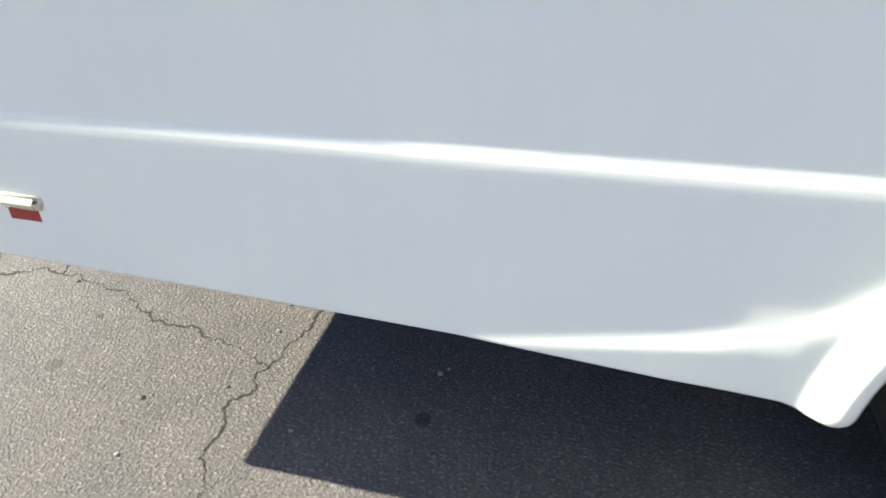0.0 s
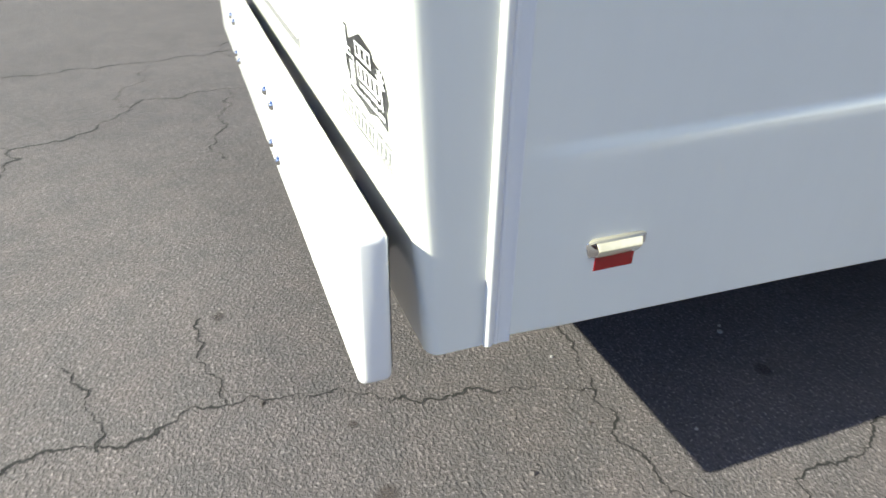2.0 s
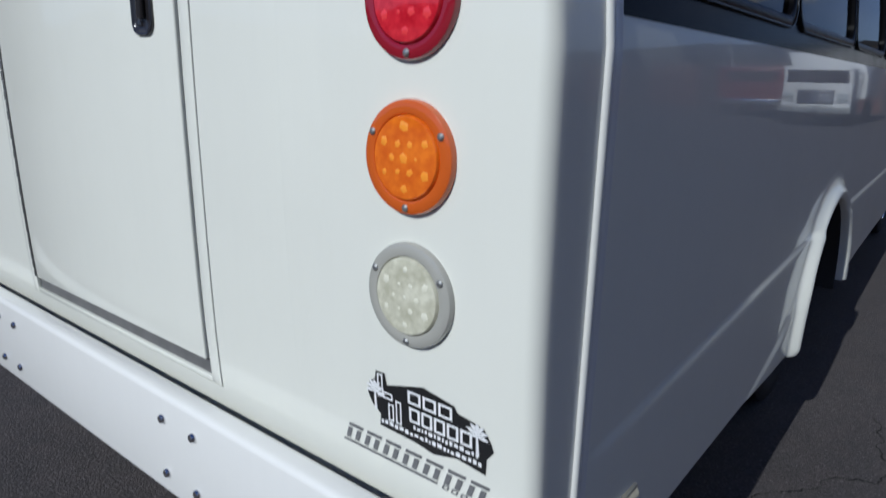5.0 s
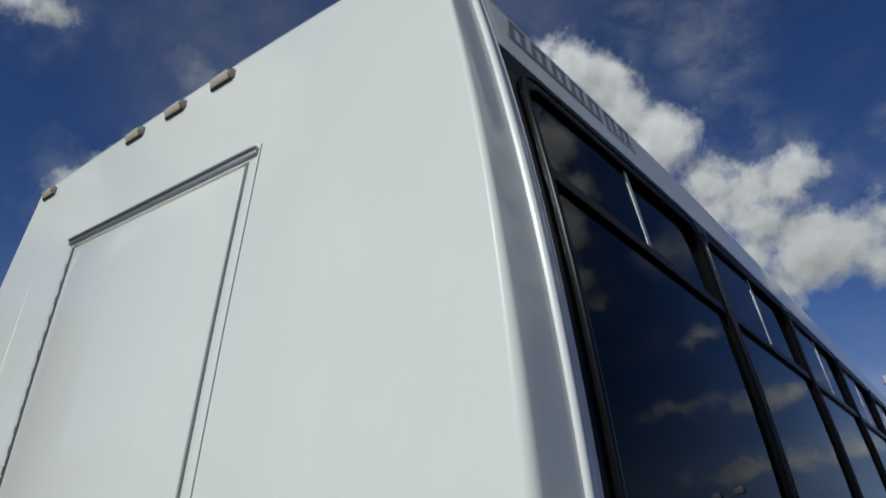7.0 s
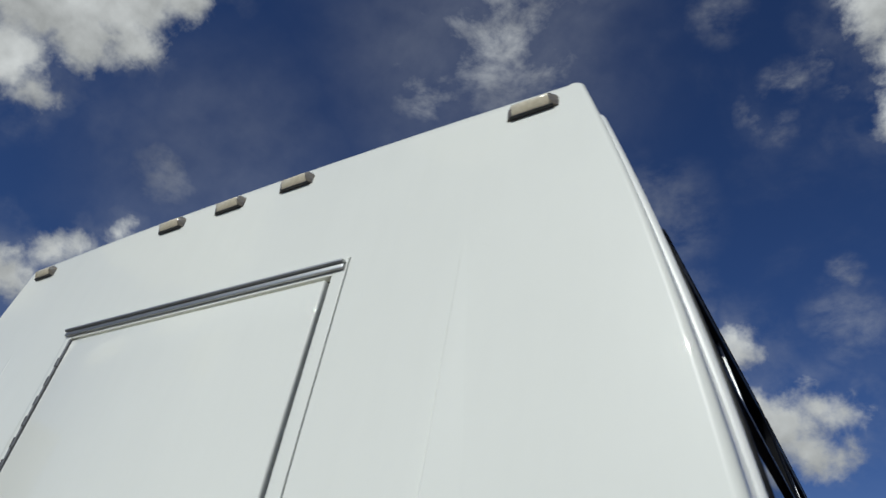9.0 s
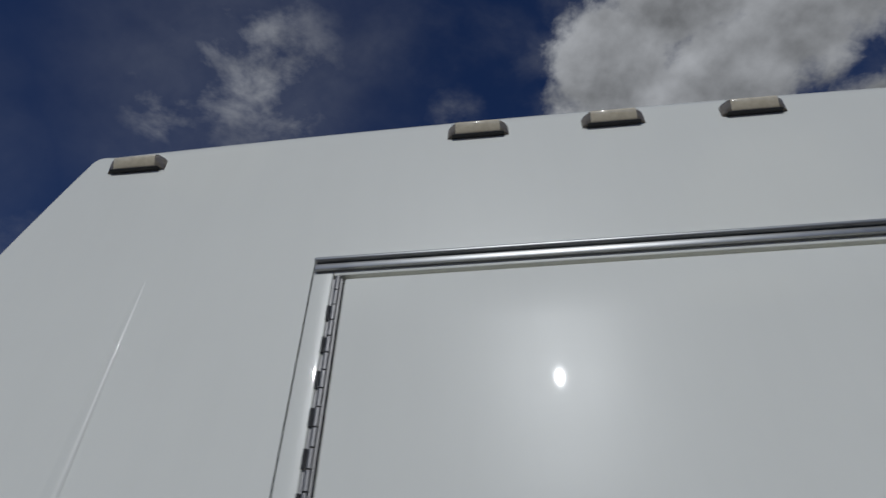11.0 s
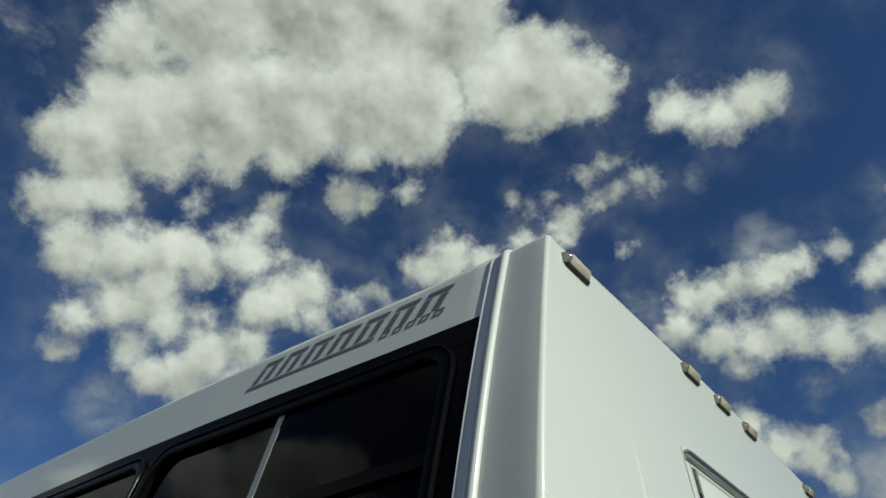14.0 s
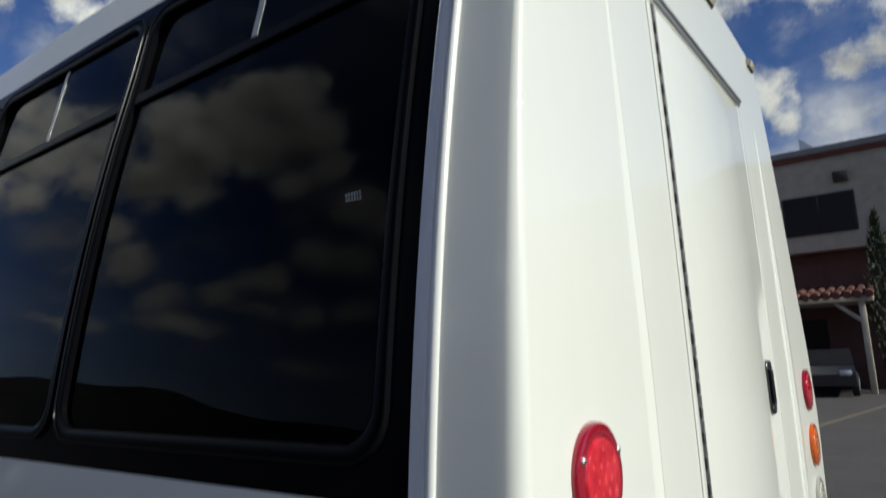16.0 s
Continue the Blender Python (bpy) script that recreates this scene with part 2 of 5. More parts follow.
wt.links.new(cloud_bg.outputs[0], mix.inputs[2])
out = wt.nodes.new("ShaderNodeOutputWorld")
wt.links.new(mix.outputs[0], out.inputs[0])

# ============ materials ============


class Mat:
    """A node material with a Principled shader, and short ways to add nodes to it."""

    def __init__(self, name, colour, rough=0.5, metal=0.0, **more):
        self.m = bpy.data.materials.new(name)
        self.m.use_nodes = True
        self.t = self.m.node_tree
        self.p = self.t.nodes["Principled BSDF"]
        self.p.inputs["Base Color"].default_value = (*colour, 1)
        self.p.inputs["Roughness"].default_value = rough
        self.p.inputs["Metallic"].default_value = metal
        for k, v in more.items():
            self.p.inputs[k.replace("_", " ")].default_value = v
        self.where = self.t.nodes.new("ShaderNodeTexCoord").outputs["Object"]
        self.height = None

    def link(self, a, b):
        self.t.links.new(a, b)

    def noise(self, scale, detail=4, rough=0.55, distortion=0.0, stretch=None):
        n = self.t.nodes.new("ShaderNodeTexNoise")
        n.inputs["Scale"].default_value, n.inputs["Detail"].default_value = scale, detail
        n.inputs["Roughness"].default_value, n.inputs["Distortion"].default_value = rough, distortion
        src = self.where
        if stretch:
            mp = self.t.nodes.new("ShaderNodeMapping")
            mp.inputs["Scale"].default_value = stretch
            self.link(src, mp.inputs["Vector"])
            src = mp.outputs[0]
        self.link(src, n.inputs["Vector"])
        return n.outputs["Fac"]

    def cells(self, scale, feature="F1", randomness=1.0):
        n = self.t.nodes.new("ShaderNodeTexVoronoi")
        n.feature = feature
        n.inputs["Scale"].default_value, n.inputs["Randomness"].default_value = scale, randomness
        self.link(self.where, n.inputs["Vector"])
        return n

    def ramp(self, fac, *stops):
        r = self.t.nodes.new("ShaderNodeValToRGB")
        e = r.color_ramp.elements
        while len(e) < len(stops):
            e.new(0.5)
        for el, (pos, c) in zip(e, stops):
            el.position = pos
            el.color = (c, c, c, 1) if isinstance(c, (int, float)) else (*c, 1)
        self.link(fac, r.inputs[0])
        return r.outputs[0]

    def mixed(self, fac, a, b, mode="MIX"):
        n = self.t.nodes.new("ShaderNodeMix")
        n.data_type, n.blend_type = "RGBA", mode
        for socket, v in ((n.inputs["Factor"], fac), (n.inputs["A"], a), (n.inputs["B"], b)):
            if isinstance(v, (int, float)):
                socket.default_value = v
            elif isinstance(v, tuple):
                socket.default_value = (*v, 1)
            else:
                self.link(v, socket)
        return n.outputs["Result"]

    def base(self, colour):
        self.link(colour, self.p.inputs["Base Color"])
        return self

    def rough(self, fac, lo, hi):
        r = self.t.nodes.new("ShaderNodeMapRange")
        self.link(fac, r.inputs[0])
        r.inputs[3].default_value, r.inputs[4].default_value = lo, hi
        self.link(r.outputs[0], self.p.inputs["Roughness"])
        return self

    def bump(self, height, strength, distance):
        b = self.t.nodes.new("ShaderNodeBump")
        b.inputs["Strength"].default_value, b.inputs["Distance"].default_value = strength, distance
        self.link(height, b.inputs["Height"])
        if self.height is not None:
            self.link(self.height, b.inputs["Normal"])
        self.height = b.outputs[0]
        self.link(self.height, self.p.inputs["Normal"])
        return self


def white_paint(name, tone=(0.80, 0.797, 0.722), rough=0.32):
    """Glossy white gelcoat: faint dust, a slight waviness, a clear coat."""
    p = Mat(name, tone, rough, Specular_IOR_Level=0.2, Coat_Weight=0.7, Coat_Roughness=0.022, Coat_IOR=1.45)
    dust = p.noise(2.3, 6, 0.6)
    streak = p.noise(9.0, 5, 0.6, 0.0, (3.0, 3.0, 0.35))
    grime = p.mixed(0.5, p.ramp(dust, (0.35, 1.0), (0.75, 0.93)), p.ramp(streak, (0.45, 1.0), (0.8, 0.97)))
    p.base(p.mixed(1.0, tone, grime, "MULTIPLY"))
    p.rough(dust, rough - 0.06, rough + 0.1)
    p.bump(p.noise(3.5, 2, 0.4), 0.10, 0.01)
    p.bump(p.noise(420, 2, 0.5), 0.03, 0.0006)
    return p.m


M = {}
M["paint"] = white_paint("white_gelcoat")
M["bumper"] = white_paint("white_bumper_paint", (0.82, 0.81, 0.78), 0.36)
M["bead"] = Mat("satin_bright_bead", (0.75, 0.745, 0.71), 0.30, 0.0, Coat_Weight=0.4, Coat_Roughness=0.08).m
M["trim"] = white_paint("white_vinyl_moulding", (0.78, 0.775, 0.755), 0.28)

a = Mat("aged_asphalt", (0.2, 0.19, 0.18), 0.9)
stones = a.cells(120)
grit = a.noise(125, 2, 0.6)
tone = a.ramp(grit, (0.30, (0.052, 0.047, 0.048)), (0.41, (0.088, 0.081, 0.082)), (0.55, (0.105, 0.097, 0.098)), (0.61, (0.165, 0.152, 0.153)), (0.70, (0.42, 0.395, 0.39)))
tone = a.mixed(0.42, tone, a.ramp(stones.outputs["Color"], (0.0, (0.055, 0.050, 0.051)), (0.4, (0.092, 0.084, 0.085)), (0.85, (0.128, 0.118, 0.119)), (1.0, (0.30, 0.282, 0.28))))
tone = a.mixed(a.ramp(a.noise(60, 3, 0.65), (0.29, 0.85), (0.36, 0.0)), tone, (0.030, 0.027, 0.027))
# worn patches where the pale stones stand free, and smoother ones still bound in tar
tone = a.mixed(1.0, tone, a.ramp(a.noise(0.9, 6, 0.6), (0.3, (0.57, 0.548, 0.542)), (0.7, (0.77, 0.743, 0.737))), "MULTIPLY")
tone = a.mixed(1.0, tone, a.ramp(a.noise(7, 5, 0.65), (0.3, (0.88, 0.89, 0.90)), (0.7, (1.12, 1.06, 1.04))), "MULTIPLY")
tone = a.mixed(1.0, tone, a.ramp(a.noise(38, 3, 0.7), (0.3, 0.86), (0.72, 1.14)), "MULTIPLY")
a.base(tone)
a.bump(grit, 0.85, 0.007)
a.bump(stones.outputs["Distance"], 0.25, -0.004)
a.bump(a.noise(34, 4, 0.6), 0.22, 0.008)
M["asphalt"] = a.m

# near-black colour that stands for the shade down in the cracks
a = Mat("crack_shade", (0.03, 0.028, 0.026), 0.95)
a.base(a.ramp(a.noise(60, 4), (0.3, (0.003, 0.003, 0.003)), (0.75, (0.020, 0.018, 0.017))))
a.bump(a.noise(120, 3), 0.6, 0.004)
M["crack"] = a.m
a = Mat("oil_stain", (0.06, 0.055, 0.052), 0.6)
a.base(a.ramp(a.noise(55, 4), (0.3, (0.030, 0.024, 0.022)), (0.7, (0.070, 0.056, 0.052))))
a.bump(a.noise(120, 3), 0.6, 0.004)
M["pebble"] = a.m
a = Mat("soaked_oil_stain", (0.06, 0.05, 0.046), 0.7)
a.base(a.ramp(a.noise(160, 4), (0.3, (0.030, 0.024, 0.022)), (0.7, (0.085, 0.068, 0.062))))
rim = a.t.nodes.new("ShaderNodeTexGradient")
rim.gradient_type = "SPHERICAL"
spread = a.t.nodes.new("ShaderNodeMapping")
spread.inputs["Scale"].default_value = (33, 33, 33)
a.link(a.where, spread.inputs["Vector"])
a.link(spread.outputs[0], rim.inputs["Vector"])
a.link(a.mixed(1.0, a.ramp(rim.outputs["Color"], (0.0, 0.0), (0.55, 0.85)), a.ramp(a.noise(140, 4, 0.7), (0.34, 0.15), (0.60, 1.0)), "MULTIPLY"), a.p.inputs["Alpha"])
M["stain"] = a.m

a = Mat("black_glossy_panel", (0.003, 0.003, 0.004), 0.2, Specular_IOR_Level=0.03)
a.rough(a.noise(6, 4), 0.12, 0.26)
M["band"] = a.m
a = Mat("black_rubber", (0.018, 0.018, 0.019), 0.5)
a.bump(a.noise(90, 3), 0.1, 0.001)
M["rubber"] = a.m
# underside of the floor, paler than it is, to bounce light into the shade
a = Mat("pale_bounce_floor", (0.24, 0.23, 0.22), 0.8)
a.base(a.ramp(a.noise(9, 5), (0.3, (0.17, 0.16, 0.15)), (0.7, (0.30, 0.285, 0.27))))
M["undercoat"] = a.m
a = Mat("black_anodised_frame", (0.003, 0.003, 0.004), 0.4, Specular_IOR_Level=0.045)
a.rough(a.noise(30, 3), 0.22, 0.4)
M["frame"] = a.m
a = Mat("glossy_black_gasket", (0.005, 0.005, 0.006), 0.3, Specular_IOR_Level=0.08)
a.rough(a.noise(25, 3), 0.18, 0.30)
M["gasket"] = a.m
a = Mat("tinted_glass", (0.018, 0.02, 0.026), 0.01, Transmission_Weight=1.0, IOR=1.13)
a.rough(a.noise(3, 3), 0.0, 0.012)
a.bump(a.noise(2.2, 1, 0.3), 0.05, 0.01)
M["glass"] = a.m
a = Mat("brushed_aluminium", (0.46, 0.46, 0.45), 0.4, 1.0)
a.rough(a.noise(60, 4, 0.6, 0.0, (1, 1, 0.05)), 0.38, 0.55)
M["aluminium"] = a.m
a = Mat("chrome", (0.82, 0.82, 0.83), 0.08, 1.0)
a.rough(a.noise(25, 4), 0.04, 0.18)
M["chrome"] = a.m
a = Mat("galvanised_hinge", (0.24, 0.235, 0.23), 0.45, 0.9)
a.rough(a.noise(80, 3), 0.38, 0.58)
M["hinge"] = a.m
a = Mat("dark_gap", (0.018, 0.018, 0.019), 0.7)
a.bump(a.noise(60, 3), 0.2, 0.002)
M["gap"] = a.m
a = Mat("grey_sill", (0.33, 0.32, 0.32), 0.45)
a.base(a.ramp(a.noise(14, 4), (0.3, (0.10, 0.10, 0.10)), (0.7, (0.16, 0.155, 0.155))))
M["sill"] = a.m
a = Mat("black_plastic_handle", (0.02, 0.018, 0.02), 0.22, Coat_Weight=0.4)
a.rough(a.noise(40, 3), 0.16, 0.32)
M["handle"] = a.m
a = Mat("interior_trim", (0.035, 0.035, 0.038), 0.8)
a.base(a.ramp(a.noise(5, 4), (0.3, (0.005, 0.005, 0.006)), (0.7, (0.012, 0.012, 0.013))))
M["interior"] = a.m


def lens_mat(name, deep, bright):
    p = Mat(name, deep, 0.10, Coat_Weight=1.0, Coat_Roughness=0.02)
    p.base(p.ramp(p.noise(38, 3, 0.6), (0.35, deep), (0.68, bright)))
    return p.m


M["red_lens"] = lens_mat("red_lens", (0.52, 0.008, 0.022), (0.78, 0.03, 0.05))
M["red_facet"] = Mat("red_facet", (0.85, 0.05, 0.06), 0.08, Coat_Weight=1.0).m
M["amber_facet"] = Mat("amber_facet", (1.0, 0.34, 0.03), 0.08, Coat_Weight=1.0).m
M["clear_facet"] = Mat("clear_facet", (0.80, 0.78, 0.64), 0.08, Coat_Weight=1.0).m
M["red_flange"] = Mat("red_flange", (0.30, 0.006, 0.020), 0.15, Coat_Weight=1.0, Coat_Roughness=0.04).m
M["amber_lens"] = lens_mat("amber_lens", (0.72, 0.12, 0.006), (0.90, 0.21, 0.012))
M["amber_flange"] = Mat("amber_flange", (0.62, 0.11, 0.010), 0.16, Coat_Weight=1.0, Coat_Roughness=0.04).m
M["clear_lens"] = lens_mat("clear_lens", (0.50, 0.48, 0.36), (0.74, 0.72, 0.58))
M["clear_flange"] = Mat("grey_flange", (0.40, 0.39, 0.35), 0.22, Coat_Weight=0.8, Coat_Roughness=0.05).m
a = Mat("smoky_clear_plastic", (0.40, 0.36, 0.28), 0.14, Coat_Weight=1.0, Coat_Roughness=0.04)
a.base(a.ramp(a.noise(50, 3), (0.35, (0.66, 0.58, 0.42)), (0.7, (0.84, 0.75, 0.57))))
M["marker_lens"] = a.m
a = Mat("cream_plastic_lens", (0.62, 0.55, 0.36), 0.12, Coat_Weight=1.0, Coat_Roughness=0.03)
a.base(a.ramp(a.noise(45, 3), (0.35, (0.60, 0.54, 0.38)), (0.7, (0.74, 0.68, 0.50))))
M["side_lens"] = a.m
a = Mat("dark_smoky_plastic", (0.16, 0.14, 0.11), 0.12, Coat_Weight=1.0, Coat_Roughness=0.04)
a.base(a.ramp(a.noise(70, 3), (0.35, (0.16, 0.14, 0.11)), (0.7, (0.32, 0.28, 0.22))))
M["lamp_end"] = a.m
a = Mat("champagne_metal_hood", (0.36, 0.335, 0.27), 0.4, 0.5)
a.rough(a.noise(60, 3), 0.32, 0.5)
M["champagne"] = a.m
a = Mat("red_reflector_tape", (0.33, 0.006, 0.009), 0.25, Coat_Weight=0.5)
a.bump(a.cells(260).outputs["Distance"], 0.3, 0.001)
M["reflector"] = a.m
M["decal_grey"] = Mat("grey_vinyl_lettering", (0.15, 0.15, 0.155), 0.35).m
M["decal_black"] = Mat("black_vinyl", (0.015, 0.015, 0.016), 0.35).m
M["decal_white"] = Mat("white_vinyl", (0.82, 0.82, 0.82), 0.35).m
a = Mat("tyre_rubber", (0.022, 0.022, 0.023), 0.75)
a.base(a.ramp(a.noise(18, 5), (0.3, (0.010, 0.010, 0.010)), (0.75, (0.026, 0.025, 0.023))))
M["tyre"] = a.m


def stucco(name, lo, hi, scale=3.0):
    p = Mat(name, lo, 0.9)
    p.base(p.ramp(p.noise(scale, 6), (0.3, lo), (0.7, hi)))
    p.bump(p.noise(60, 4), 0.4, 0.01)
    return p.m


M["stucco"] = stucco("beige_stucco", (0.40, 0.345, 0.27), (0.49, 0.43, 0.34))
M["red_trim"] = stucco("red_brown_paint", (0.14, 0.042, 0.03), (0.19, 0.06, 0.045))
M["brown_wall"] = stucco("brown_red_wall", (0.10, 0.045, 0.037), (0.14, 0.062, 0.05))
M["shed"] = stucco("dark_brown_sheet_metal", (0.035, 0.028, 0.026), (0.06, 0.048, 0.043))
M["roof_tile"] = stucco("terracotta", (0.10, 0.038, 0.030), (0.17, 0.066, 0.050), 9)
M["grey_roof"] = stucco("grey_roofing", (0.22, 0.21, 0.2), (0.3, 0.29, 0.28))
M["dark_glass"] = Mat("dark_window_glass", (0.022, 0.014, 0.015), 0.12, Specular_IOR_Level=0.15).m
M["car_dark"] = Mat("dark_car_paint", (0.02, 0.02, 0.025), 0.2, Coat_Weight=1.0).m
M["truck_white"] = white_paint("truck_white", (0.75, 0.75, 0.75))
M["truck_red"] = Mat("red_truck_paint", (0.15, 0.014, 0.010), 0.35, Coat_Weight=0.4).m
M["steel"] = Mat("painted_steel", (0.30, 0.31, 0.31), 0.45, 0.3).m
M["lamp_glass"] = Mat("lamp_glass", (0.42, 0.45, 0.46), 0.15, Coat_Weight=0.6).m
a = Mat("cypress_foliage", (0.03, 0.05, 0.02), 0.8)
a.base(a.ramp(a.noise(6, 4), (0.3, (0.012, 0.020, 0.009)), (0.7, (0.032, 0.046, 0.020))))
M["cypress"] = a.m
a = Mat("bark", (0.08, 0.06, 0.045), 0.9)
a.bump(a.noise(20, 4), 0.5, 0.02)
M["bark"] = a.m
a = Mat("desert_hills", (0.10, 0.09, 0.09), 0.95)
a.base(a.ramp(a.noise(0.02, 6), (0.3, (0.014, 0.014, 0.016)), (0.7, (0.032, 0.030, 0.031))))
M["hills"] = a.m
M["yellow_line"] = stucco("worn_road_paint", (0.14, 0.12, 0.075), (0.20, 0.175, 0.115), 12)

# ============ building helpers ============


def finish(bm, name, mat, smooth=True, angle=35):
    me = bpy.data.meshes.new(name)
    bmesh.ops.recalc_face_normals(bm, faces=bm.faces)
    if smooth:
        limit = radians(angle)
        for e in bm.edges:
            e.smooth = len(e.link_faces) == 2 and e.calc_face_angle(0.0) < limit
        for f in bm.faces:
            f.smooth = True
    bm.to_mesh(me)
    bm.free()
    for m in (mat if isinstance(mat, (list, tuple)) else [mat]):
        me.materials.append(m)
    return me


def part(name, bm, mat, parent=None, label="", smooth=True, angle=35):
    me = finish(bm, name, mat, smooth, angle) if isinstance(bm, bmesh.types.BMesh) else bm
    ob = new(name, me)
    if parent is not None:
        ob.parent = parent
    if label:
        ob["label"] = label
    return ob


def empty(name, at, label, category, group="", kind=""):
    ob = new(name)
    ob.location = at
    return tagged(ob, label, category, group, kind)


def box(x0, x1, y0, y1, z0, z1, bevel=0.0, segments=2, bm=None):
    bm = bm or bmesh.new()
    made = bmesh.ops.create_cube(bm, size=1.0)["verts"]
    for v in made:
        v.co = Vector(((x0 + x1) / 2 + v.co.x * (x1 - x0), (y0 + y1) / 2 + v.co.y * (y1 - y0), (z0 + z1) / 2 + v.co.z * (z1 - z0)))
    if bevel:
        edges = list({e for v in made for e in v.link_edges})
        bmesh.ops.bevel(bm, geom=edges, offset=bevel, segments=segments, profile=0.5, affect="EDGES")
    return bm


def tube(a, b, r0, r1=None, sides=16, bm=None):
    bm = bm or bmesh.new()
    a, b = Vector(a), Vector(b)
    r1 = r0 if r1 is None else r1
    turn = (b - a).to_track_quat("Z", "Y").to_matrix().to_4x4()
    bmesh.ops.create_cone(bm, cap_ends=True, segments=sides, radius1=r0, radius2=r1, depth=(b - a).length,
                          matrix=Matrix.Translation((a + b) / 2) @ turn)
    return bm


def lathe(rings, sides=40, axis="y"):
    """A turned body: rings of (radius, distance along the axis), capped where a radius is 0."""
    bm = bmesh.new()
    loops = []
    for r, h in rings:
        loop = []
        for i in range(1 if r == 0 else sides):
            t = 2 * math.pi * i / sides
            p = (r * math.cos(t), h, r * math.sin(t)) if axis == "y" else (h, r * math.cos(t), r * math.sin(t))
            loop.append(bm.verts.new(p))
        loops.append(loop)
    for a, b in zip(loops, loops[1:]):
        for i in range(sides):
            j = (i + 1) % sides
            quad = [a[i % len(a)], a[j % len(a)], b[j % len(b)], b[i % len(b)]]
            quad = list(dict.fromkeys(quad))
            if len(quad) > 2:
                bm.faces.new(quad)
    return bm


def strip(rows, close=False, bm=None):
    """A sheet of quads through rows of points."""
    bm = bm or bmesh.new()
    made = [[bm.verts.new(p) for p in row] for row in rows]
    for a, b in zip(made, made[1:]):
        n = len(a)
        for i in range(n if close else n - 1):
            j = (i + 1) % n
            bm.faces.new((a[i], a[j], b[j], b[i]))
    return bm


# ============ the bus: sizes ============
HALF = 1.222          # half width below the windows
BOTTOM = 0.494        # lower edge of the skirt
LENGTH = 8.6
BAND_LO, BAND_HI = 1.440, 2.610
BREAK = 1.40          # above this the side leans inwards
ROOF_Z, CORNER = 2.808, 0.038


def smooth(a, b, v):
    t = max(0.0, min(1.0, (v - a) / (b - a)))
    return t * t * (3 - 2 * t)


def side_x(z):
    d = max(0.0, z - BREAK)
    return HALF - 0.0834 * d - 0.0895 * d * d


def side_normal(z):
    d = max(0.0, z - BREAK)
    s = 0.0834 * smooth(0.0, 0.12, d) + 0.179 * d
    n = Vector((1.0, 0.0, s))
    return n.normalized()


def lift(y):
    """The roof and the upper edge of the windows climb a little from the rear cap forwards."""
    return float(np.interp(y, (0.17, 0.4, 0.75, 1.1, 1.5, 2.2, 4.0, 8.6), (0.0, 0.009, 0.027, 0.040, 0.052, 0.062, 0.074, 0.080)))


def on_side(sign, y, z, out=0.0):
    n = side_normal(z)
    return Vector((sign * (side_x(z) + n.x * out), y, z + n.z * out + lift(y) * smooth(2.34, 2.56, z)))


def outline():
    """The body's cross-section from its right skirt over the roof to its left skirt: places and outward normals in x and z."""
    right = []
    for z in [BOTTOM, 0.6, 0.7, 0.8, 1.0, 1.2, BREAK] + [BREAK + (ROOF_Z - CORNER - BREAK) * i / 24 for i in range(1, 25)]:
        n = side_normal(z)
        right.append((side_x(z), z, n.x, n.z))
    x0, z0 = right[-1][0], right[-1][1]
    lean = math.atan2(right[-1][3], right[-1][2])
    cx, cz = x0 - CORNER * math.cos(lean), z0 - CORNER * math.sin(lean)
    for i in range(1, 9):
        t = lean + (math.pi / 2 - 0.01 - lean) * i / 8
        right.append((cx + CORNER * math.cos(t), cz + CORNER * math.sin(t), math.cos(t), math.sin(t)))
    xe, ze = right[-1][0], right[-1][1]
    for i in range(1, 9):
        u = i / 8
        right.append((xe * (1 - u), ze + 0.020 * (1 - (1 - u) ** 2), 0.02 * (1 - u), 1.0))
    return right + [(-x, z, -nx, nz) for x, z, nx, nz in reversed(right[:-1])]


OUTLINE = outline()


def loft(section, first=0, last=None):
    """Sweeps a section of (y, outward offset) round the outline."""
    return strip([[(x + nx * d, y, z + nz * d) for x, z, nx, nz in OUTLINE[first:last]] for y, d in section])


bus = empty("shuttle_bus", (0, 0, 0), "white shuttle bus with dark tinted windows parked on cracked asphalt", "bus")

# ---- rear cap: rounded rim, flat back with the doorway cut out ----
TAPER = 0.0025
DOOR_X, DOOR_LO, DOOR_HI = 0.478, 0.727, 2.486
RIM_TURN = [math.pi / 2 * i / 8 for i in range(9)]


def rim_row(y, d):
    """One ring of the cap's side: near the roof it flares a little towards the rear corner."""
    row = []
    for x, z, nx, nz in OUTLINE:
        flare = 0.004 * smooth(1.8, 2.4, z) * abs(nx) ** 4 * (1 - smooth(0.01, 0.11, y))
        row.append((x + nx * (d + flare + TAPER * (1 - abs(nx)) ** 2), y, z + nz * (d + TAPER * nz)))
    return row


def rim_radius(z, nz):
    """The upright corners are rounder below than above; the roof's rim is rounder still."""
    return float(np.interp(z, (0.5, 1.3, 1.7, 2.2, 2.5), (0.025, 0.025, 0.021, 0.012, 0.009))) + 0.021 * nz ** 4


rows = [[(x - nx * 0.02, 0.118, z - nz * 0.02) for x, z, nx, nz in OUTLINE]]
rows += [rim_row(y, -TAPER) for y in (0.118, 0.110, 0.096, 0.080, 0.062, 0.044, 0.036)]
for t in RIM_TURN:
    row = []
    for (x, y, z), (_, _, nx, nz) in zip(rim_row(0.0, -TAPER), OUTLINE):
        r = rim_radius(z, nz)
        row.append((x - nx * r * (1 - math.cos(t)), r * (1 - math.sin(t)), z - nz * r * (1 - math.cos(t))))
    rows.append(row)
